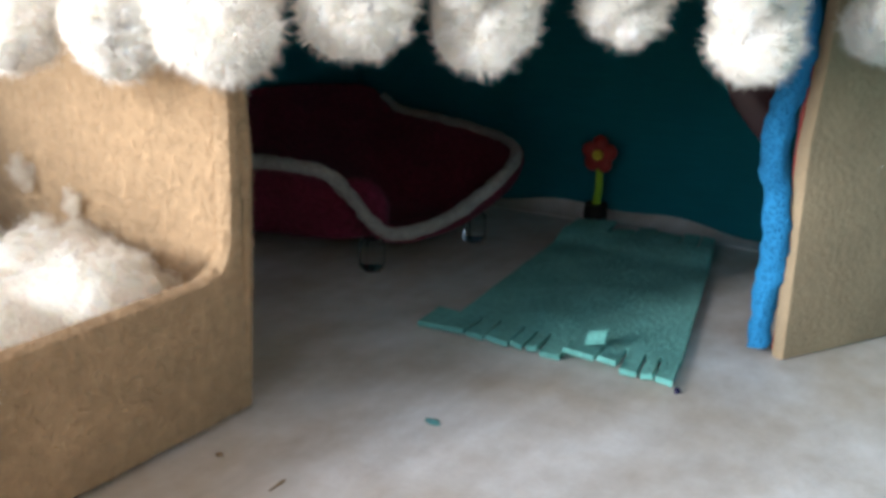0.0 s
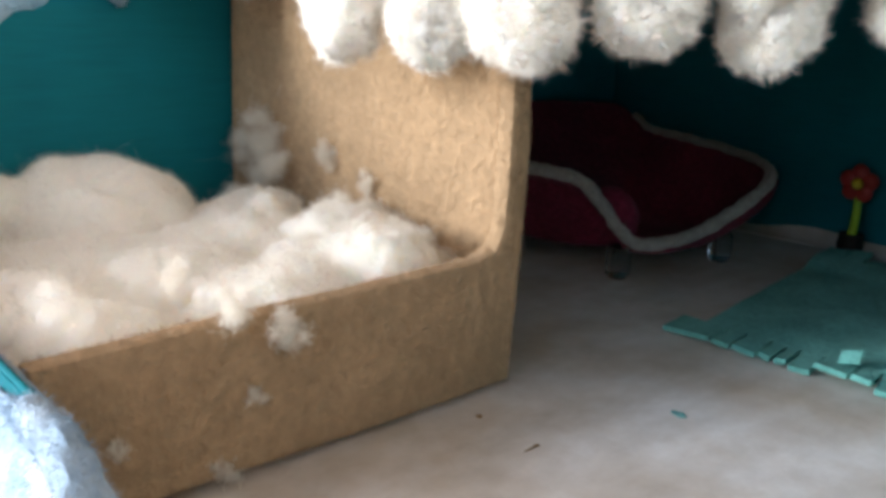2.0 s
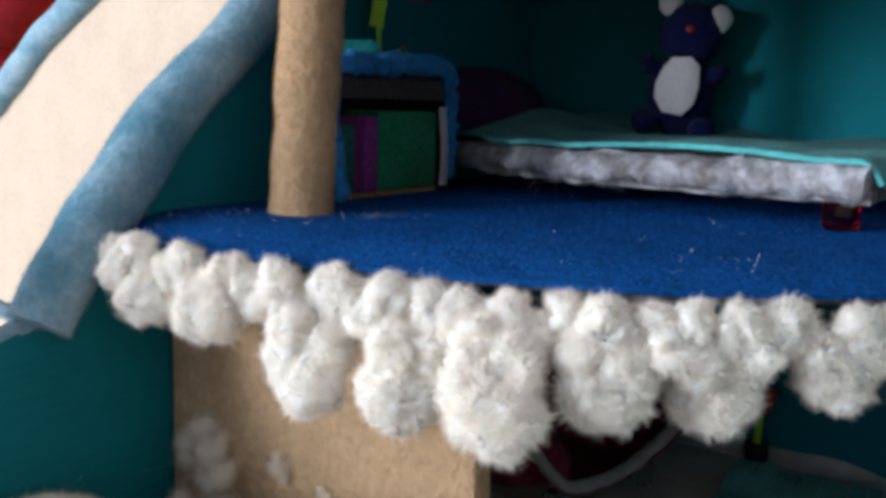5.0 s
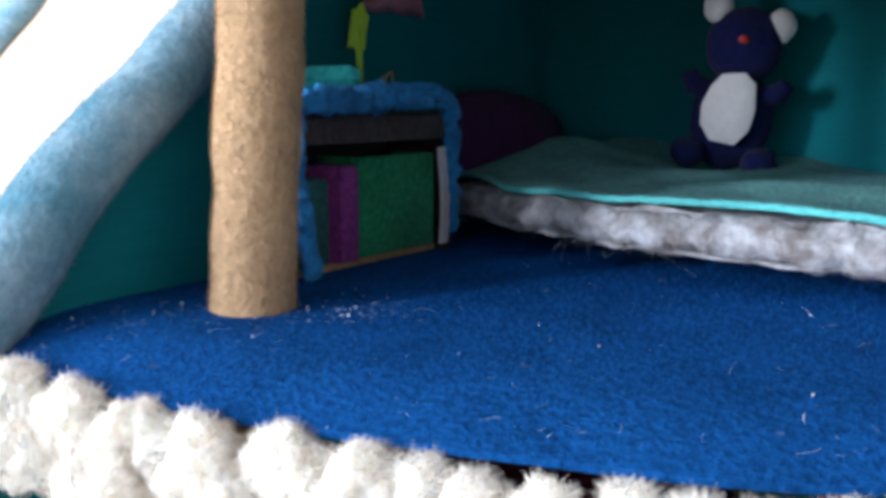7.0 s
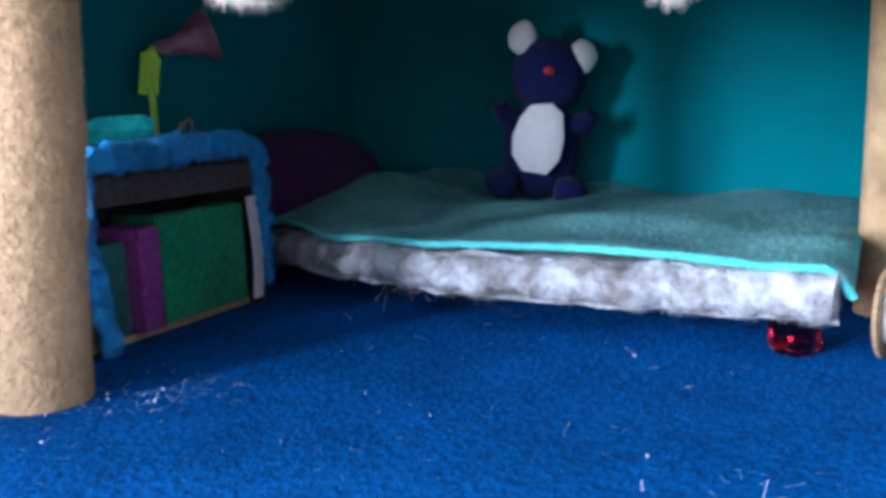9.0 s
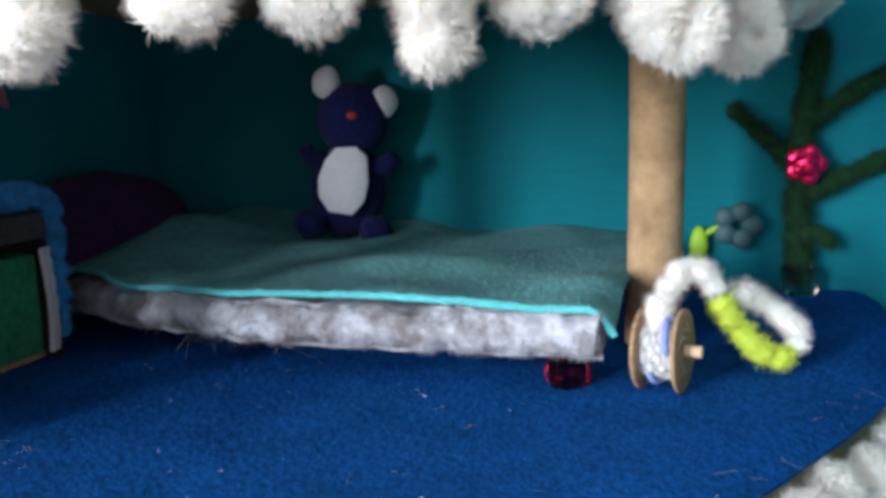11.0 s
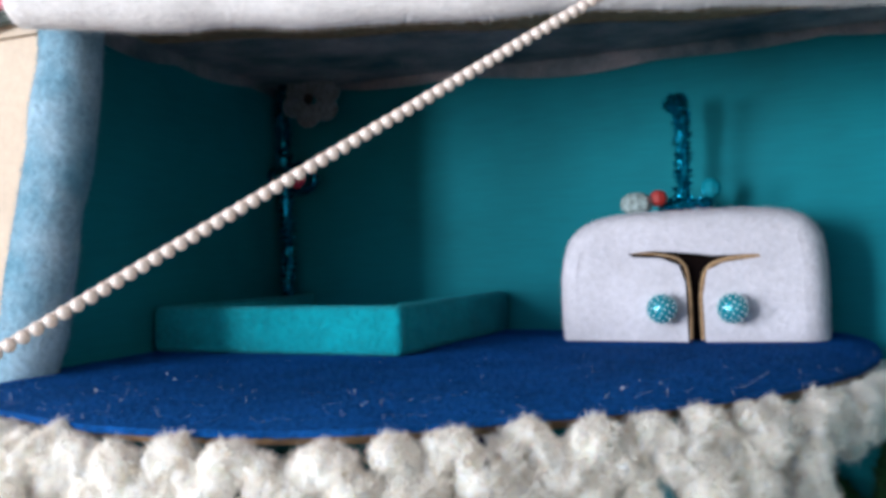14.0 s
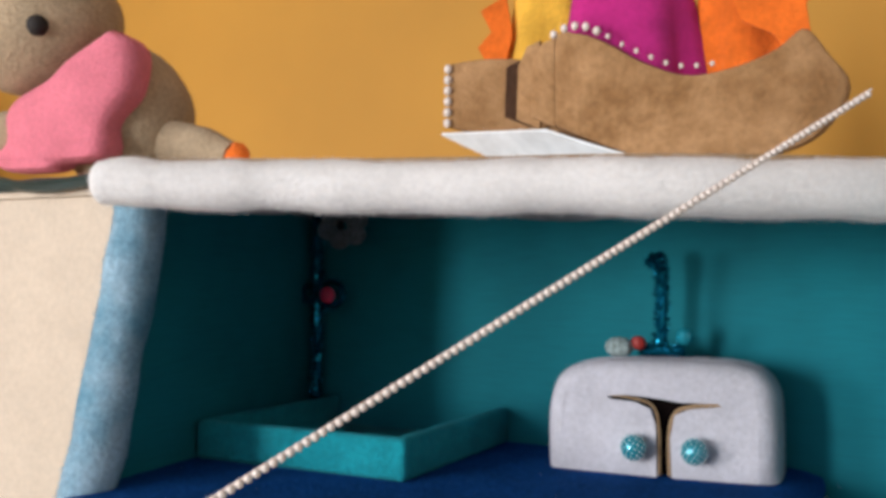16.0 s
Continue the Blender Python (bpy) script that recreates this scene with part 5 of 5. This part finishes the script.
cab = thing("washstand", (207, 120, 230), "white felt washstand with two doors and sparkling aqua knobs", "washstand")
body = [(164, 230.3), (163.5, 245), (164.5, 258), (168, 267), (176, 272), (190, 274), (225, 274.5), (240, 273), (247.5, 268), (250.5, 258), (251, 230.3), (213, 230.3), (212.5, 245), (214, 254), (219, 256.5), (231, 258.2), (230, 259.2), (216, 259), (207, 260.2), (196, 261), (188, 260.2), (190, 259), (199, 258.5), (205, 256), (207, 250), (207.5, 230.3)]
arc = spline(body[:11], 44)
tan = np.gradient(arc, axis=0)
tan /= np.linalg.norm(tan, axis=1)[:, None]
inward = np.stack([tan[:, 1], -tan[:, 0]], 1)


def front_y(x):
    """The front of the washstand, turned a little and slightly bowed."""
    return 101.5 + 0.1 * (x - 207) + 0.0008 * (x - 207) ** 2


def inset(d):
    p = arc + inward * d
    p[:, 1] = np.maximum(p[:, 1], 230.3)
    return p


PUFF = [(7.0, 0.0), (5.0, 0.2), (3.2, 0.9), (1.7, 2.2), (0.6, 4.2), (0.0, 7.0), (0.0, 18.0), (0.6, 30.0), (3.0, 35.0), (9.0, 37.0)]
rows, faces = [], []
for d, deep in PUFF:
    rows += [(x, front_y(x) + deep + rough((x, deep, z), 0.5, 0.12, 4), z) for x, z in inset(d)]
for k in range(len(PUFF) - 1):
    faces += [(k * 44 + i, k * 44 + i + 1, k * 44 + i + 45, k * 44 + i + 44) for i in range(43)]
faces.append(tuple((len(PUFF) - 1) * 44 + i for i in range(44)))
part("body", fuzz(Geo().add(rows, faces), 1.4, 0.04, 24000, FZ, 0.0, 0.9), WHITE_FELT, cab)
inner = [tuple(p) for p in inset(7.0)]
part("front", fuzz(Geo().add(*slab(inner + body[11:], lambda a, b, c: (a, front_y(a) + c, b), 0, 2.6, 0)), 1.2, 0.04, 15000, FZ, 0.0, 0.9), WHITE_FELT, cab)
# flat sheet just behind the front, so that the slit reads as dark
part("lining", Geo().add(*slab([(186, 230.6), (186, 263), (233, 263), (233, 230.6)], lambda a, b, c: (a, front_y(a) + c, b), 4.2, 4.8, 0)), SLIT_SHADE, cab, "black sheet standing in for the shade inside the cupboard", smooth=False)
for side_of, r in (([(188.5, 260.6), (198, 259.8), (206, 257), (208.2, 248), (208.4, 231)], 0.5), ([(231, 258.8), (220, 257.6), (214, 254.5), (212.0, 246), (212.2, 231)], 0.9)):
    part("raw_edge", Geo().add(*tube([(x, front_y(x) + 0.9, z) for x, z in spline(side_of, 30)], r, 6)), CARD, cab, "raw brown card at the cut")


def knob(c, parent):
    ob = part("knob", Geo().add(*ball(c, 5.0, 24, 16)), BEAD, parent, "aqua ball set with tiny silver facets")
    g = Geo()
    n = 90
    for k in range(n):
        z = 1 - 2 * (k + 0.5) / n
        a = k * 2.399963
        r = math.sqrt(1 - z * z)
        d = np.array((r * math.cos(a), r * math.sin(a), z))
        if d[1] < 0.3:
            g.add(*ball(np.array(c) + d * 4.95, 0.42, 5, 4))
    part("facets", g, BEAD_TIP, ob, smooth=False)


knob((199.9, 96.2, 241.7), cab)
knob((222.2, 98.2, 241.7), cab)


def tinsel(name, path, r, count, parent, rng, label=""):
    g = Geo().add(*tube(path, r * 0.6, 8, True, r * 0.2, 0.6))
    b, n = round_path(path, r * 0.55, rng)
    g.add(*pile(b, n, r * 0.5, 0.3, count, rng, 0.0, 0.5))
    return part(name, g, TINSEL, parent, label, smooth=False)


tap = thing("tap", (203, 128, 274), "teal tinsel stem tap with beads on the washstand", "tap")
tinsel("spout", spline([(203, 128, 276), (203.5, 129, 292), (203.4, 128, 305), (203.6, 127, 312), (202.6, 125, 315), (200.8, 122, 312)], 36), 3.6, 1500, tap, rng)
tinsel("foot", spline([(196, 126, 277), (203, 125, 277), (213, 127, 277)], 16), 3.2, 700, tap, rng)
for c, r, m, lab in (((188, 120, 278.2), (6.0, 5, 4.4), CLOUDY_GLASS, "clear faceted glass bead standing on the washstand"), ((195.5, 122, 280), (3.4, 3, 3), RED_CLAY, "small red bead lying on the washstand"), ((213.5, 126, 283), (3.6, 3.6, 3.8), BEAD, "small aqua bead standing on the washstand")):
    solid("bead", Geo().add(*ball(c, r, 9, 6)), m, (c[0], c[1], 274), lab, "bead", "beads on the washstand", smooth=False)

PETAL_FELT = felt("pale_grey_felt", (0.20, 0.23, 0.26), vary=0.15)
shower = thing("shower_column", (22, 141, 231), "teal tinsel shower column with loops and a grey flower head", "shower")
tinsel("stem", spline([(26, 140, 232), (26, 141, 265), (25.5, 141, 300), (25, 141, 322), (26, 140, 336), (30, 139, 340)], 60), 3.6, 3600, shower, rng)
for cx, rr in ((23.6, 4.6), (36.5, 7.0)):
    ring = [(cx + rr * math.cos(a), 137, 298 + rr * 0.9 * math.sin(a)) for a in np.linspace(0, 2 * math.pi, 22)]
    tinsel("loop", ring, 2.2, 700, shower, rng)
part("button", Geo().add(*ball((36, 134, 297.5), (4.4, 2.4, 4.4), 14, 8)), PINK, shower, "pink bead")
for k in range(6):
    a = 2 * math.pi * k / 6 + 0.3
    petal = [(6.4 * math.cos(b) + 9.0 * math.cos(a), 5.4 * math.sin(b) + 7.0 * math.sin(a)) for b in np.linspace(0, 2 * math.pi, 14)[:-1]]
    part("petal", Geo().add(*slab(petal, lambda p, q, c, k=k: (42 + p, 136.5 + c + 0.35 * k, 332.5 + q), 0, 1.2, 0.3)), PETAL_FELT, shower, "pale grey felt petal")
part("eye", Geo().add(*ball((42, 135.6, 332.5), (2.4, 1.2, 2.4), 10, 6)), BLACK, shower)

# ---------------------------------------------------------------- pearl string
P0, P1 = np.array((283.0, -18.0, 348.6)), np.array((-150.0, -418.0, 3.2))
string = thing("pearl_string", (283, -18, 348), "taut string of small pearls from the roof down to the table", "pearl string")
part("cord", Geo().add(*tube([P0, P1], 0.3, 6)), PEARL, string)
pearl = Geo().add(*ball((0, 0, 0), 0.9, 10, 8))
pearl_mesh = mesh_of("pearl", pearl, [PEARL], np.zeros(3))
way = (P1 - P0) / np.linalg.norm(P1 - P0)
for k in range(120):
    ob = new("pearl", pearl_mesh)
    ob.parent = string
    ob.location = [c * MM for c in way * (1.5 + 1.75 * k)]
g = Geo()
for k in range(120, 380):
    g.add(*ball(P0 + way * (1.5 + 1.75 * k), 0.9, 6, 4))
part("pearls", g, PEARL, string, kind="stuff")

# ---------------------------------------------------------------- on the roof
sleigh = thing("sleigh", (205, 62, 348), "brown suede sleigh edged with pearls on a white card runner", "sleigh")
side = [(178, 364), (181, 391), (190, 392), (200, 388), (214, 380), (229, 375), (245, 377), (256, 381), (264, 386), (271, 378), (277, 368), (268, 355), (252, 349.5), (232, 349.5), (212, 351), (195, 357)]
smooth_side = [tuple(p) for p in spline(side + side[:1], 70)[:-1]]
far_side = [tuple(p) for p in spline([(129, 369), (128, 390), (132, 393), (150, 393), (168, 390), (186, 385), (205, 381), (228, 383), (229, 368), (205, 360), (180, 358), (150, 364), (129, 369)], 60)[:-1]]
for y0, rim_line, bow in ((52, smooth_side, 0.001), (78, far_side, 0.0)):
    part("side", fuzz(Geo().add(*slab(rim_line, lambda a, b, c: (a, y0 + c + bow * (a - 225) ** 2, b), 0, 6, 1.6)), 0.7, 0.05, 7000, np.random.default_rng(3), 0.0, 0.9), BROWN_FELT, sleigh)
for k, x in enumerate((166.5, 172.5)):
    flap = [(x, 366), (x + 0.5, 384), (x + 4, 390), (x + 9, 391.5), (x + 9.5, 362)]
    part("flap", fuzz(Geo().add(*slab(flap, lambda a, b, c: (a, 55 - 1.6 * k + c, b), 0, 2.6, 0.8)), 0.7, 0.05, 1500, np.random.default_rng(k), 0.0, 0.9), BROWN_FELT, sleigh, "folded suede end")
part("inside", Geo().add(*slab([(160, 368), (160.5, 385), (170, 388), (170, 364)], lambda a, b, c: (a, 60 + c, b), 0, 2, 0.4)), DARK_SUEDE, sleigh, "dark brown inner lining")
part("floor", Geo().add(*sheet(lambda u, v: (184 + 80 * u - 48 * v, 58 + 22 * v, 364 - 12 * math.sin(u * 2.0) + 6 * u * u), 20, 4, 3)), BROWN_FELT, sleigh)


def runner(u, v):
    """A flat card, bent up at its front."""
    return 180 + 40 * u - (54 - 4 * u) * v, 50 + 28 * v, 349.2 + 12.0 * (1 - u) ** 1.2 + 6 * v * (1 - u)


part("runner", Geo().add(*sheet(runner, 24, 6, 1.0)), WHITE_CARD, sleigh, "white card runner")
part("dash", Geo().add(*tube([(166, 72, 391), (174, 66, 388), (186, 60, 384)], [1.6, 2.2, 2.0], 8)), plain("dark_brown_twig", (0.05, 0.025, 0.012), 0.7), sleigh, "dark brown twig")
for x, z in ((181, 392.5), (185, 394), (189, 394.3), (193, 393.6), (197, 391.8), (201, 389.6), (206, 386.5), (211, 384), (216, 381.5), (221, 379.3), (226, 378), (231, 377.6), (236, 377.8)):
    part("pearl", Geo().add(*ball((x, 52.3 + 0.001 * (x - 225) ** 2, z), 1.45 if x < 200 else 0.85, 10, 8)), PEARL, sleigh)
for k in range(6):
    part("pearl", Geo().add(*ball((128.6, 77.2, 370.5 + 4 * k), 1.8, 10, 8)), PEARL, sleigh)


LOAD = []


def drape(c, size, mat, label, seed):
    g = Geo()
    c = np.array(c, float)

    def fn(u, v):
        a = u * 2 * math.pi
        r = size * (0.55 + 0.35 * v) * (1 + 0.16 * math.sin(5 * a + seed) * v)
        return c[0] + r * math.cos(a), c[1] + 0.6 * r * math.sin(a), c[2] + 70 * (1 - v)

    g.add(*sheet(fn, 60, 14, 1.2))
    LOAD.append(solid("cloth", g, mat, tuple(c), label, "cloth", "cloths in the sleigh"))


drape((203, 74, 366), 31, MAGENTA_CLOTH, "magenta cloth gathered in the sleigh", 1)
drape((243, 80, 374), 20, ORANGE_FELT, "orange felt scrap gathered in the sleigh", 3)
drape((158, 112, 384), 19, YELLOW_FELT, "yellow felt scrap gathered in the sleigh", 5)
scrap = [(0, 0), (10, -6), (17, -16), (21, -24), (22, -10), (20, 4), (27, 12), (20, 15), (18, 26), (2, 30), (-6, 16)]
LOAD.append(solid("cloth", Geo().add(*slab(scrap, lambda a, b, c: (244 + a, 60 + c + 2 * math.sin(a * 0.4), 396 + b), -0.7, 0.7, 0.4)), ORANGE_FELT, (250, 60, 372), "torn orange felt scrap hanging over the sleigh's side", "cloth", "cloths in the sleigh"))
scrap = [(0, 0), (-4, 8), (1, 15), (-3, 24), (8, 30), (12, 12), (9, 2)]
LOAD.append(solid("cloth", Geo().add(*slab(scrap, lambda a, b, c: (134 + a, 106 + c + 2 * math.sin(a * 0.4), 402 + b), -0.7, 0.7, 0.4)), ORANGE_FELT, (138, 106, 398), "torn orange felt scrap beside the yellow one", "cloth", "cloths in the sleigh"))

# the loaded sleigh stands well back on the roof
FROM, TO, GROWN = Vector((0.205, 0.062, 0.348)), Vector((0.1966, 0.0951, 0.3476)), 1.107
for ob in [sleigh] + LOAD:
    ob.location = TO + (Vector(ob.location) - FROM) * GROWN
    ob.scale = (GROWN,) * 3
sleigh.scale[2] = GROWN * 1.1

g = Geo()
M = np.array((-24.0, 52.0, 335.5))
g.add(*ball(M + (-2, 8, 40), (31, 28, 34.5), 26, 18, 1.5, 0.05), 0)
g.add(*ball(M + (-40, -12, 84), (42, 34, 31), 26, 18, 1.5, 0.05), 0)
fuzz(g, 1.6, 0.06, 26000, np.random.default_rng(8), 0.2, 0.8)
bib = spline([(-7, 409), (3, 402), (2, 384), (-7, 369), (-9, 355), (-31, 353), (-38, 350), (-66, 351), (-83, 355), (-82, 361), (-71, 366), (-74, 377), (-65, 384), (-41, 389), (-22, 401), (-7, 409)], 60)[:-1]
g.add(*slab([tuple(p) for p in bib], lambda a, b, c: (a, 24 + c + 0.004 * (a + 35) ** 2 + rough((a, b, 0), 3.0, 0.05, 3), b), 0, 16, 5.0), 1)
g.add(*ball((-84, 44, 372), (16, 10, 10), 16, 10, 1.0, 0.1), 0)
g.add(*ball(M + (-12, -35, 75), 4.6, 12, 8), 2)
g.add(*tube(spline([M + (14, 8, 30), M + (40, 8, 27), M + (58, 8, 21)], 14), [12, 9, 6], 12, True, 1.0, 0.1), 0)
g.add(*ball(M + (62, 7, 21), (6, 5, 5.5), 10, 8, 1.5, 0.3), 3)
solid("plush_toy", g, [PLUSH, PINK_PLUSH, BLACK, ORANGE_FELT], tuple(M), "grey-brown plush toy with a pink bib", "toy")

# ---------------------------------------------------------------- beyond the left wall
g = Geo().add(*ball((-850, 300, 390), (185, 140, 180), 30, 20, 8, 0.01))
g.add(*tube([(-860, 300, 240), (-860, 300, -6)], [30, 40, 90], 20))
solid("red_cushion", g, RED_CLOTH, (-860, 300, -6), "large red cloth cushion on a stand", "cushion")
yarn = thing("yarn_ornament", (30, -168, 130), "royal blue yarn skein hanging with a gold hook", "ornament")
part("skein", Geo().add(*tube(spline([(25, -172, 128), (27, -171, 108), (29, -170, 88)], 20), [10, 12, 12, 6], 14, True, 1.5, 0.2)), YARN, yarn)
part("hook", Geo().add(*tube(spline([(33, -168, 108), (36, -167, 92), (40, -166.5, 81), (43, -166, 78), (44, -166, 83)], 24), 1.1, 8)), GOLD, yarn, "gold wire hook")

# ---------------------------------------------------------------- lint on the blue felt
rng = np.random.default_rng(77)
UP = np.array((0.0, 0.0, 1.0))
for top, spots in ((119, [(80, -62, 8, 110), (96, -46, 7, 90), (60, -84, 9, 60), (140, -66, 25, 40), (120, 10, 25, 14), (190, -10, 30, 14), (200, -55, 10, 24)]), (230, [(110, 10, 40, 40), (150, -30, 20, 50), (90, -38, 15, 40), (190, 20, 25, 30)])):
    base = np.concatenate([np.c_[rng.normal((x, y), r, (n, 2)), np.full(n, top + 0.4)] for x, y, r, n in spots])
    g = Geo().add(*strands(base, np.tile(UP, (len(base), 1)), 1.4, 0.04, rng, 0.8, 1.1))
    if top < 200:
        g.add(*strands([(121, 9, 119.5), (134, 25, 119.5), (97, 17, 119.5), (117, -6, 119.5)], np.tile(UP, (4, 1)), 4.5, 0.09, rng, 0.9, 1.2))
    for p in base[::18]:
        g.add(*ball(p, rng.uniform(0.12, 0.3), 6, 4))
    # longer fibres shed by the fringe lie along the edge
    line = DECK2_EDGE if top < 200 else DECK3_EDGE
    count = 36 if top < 200 else 90
    near = line[rng.integers(4, 80, count)] + rng.normal((0, 4), (3, 3), (count, 2))
    g.add(*strands(np.c_[near, np.full(count, top - 1.2)], np.tile(UP, (count, 1)), 2.4, 0.035, rng, 0.88, 1.4))
    solid("lint", g, LINT, (150, 20, top), "stray white fibres on the blue felt", "lint", kind="stuff")
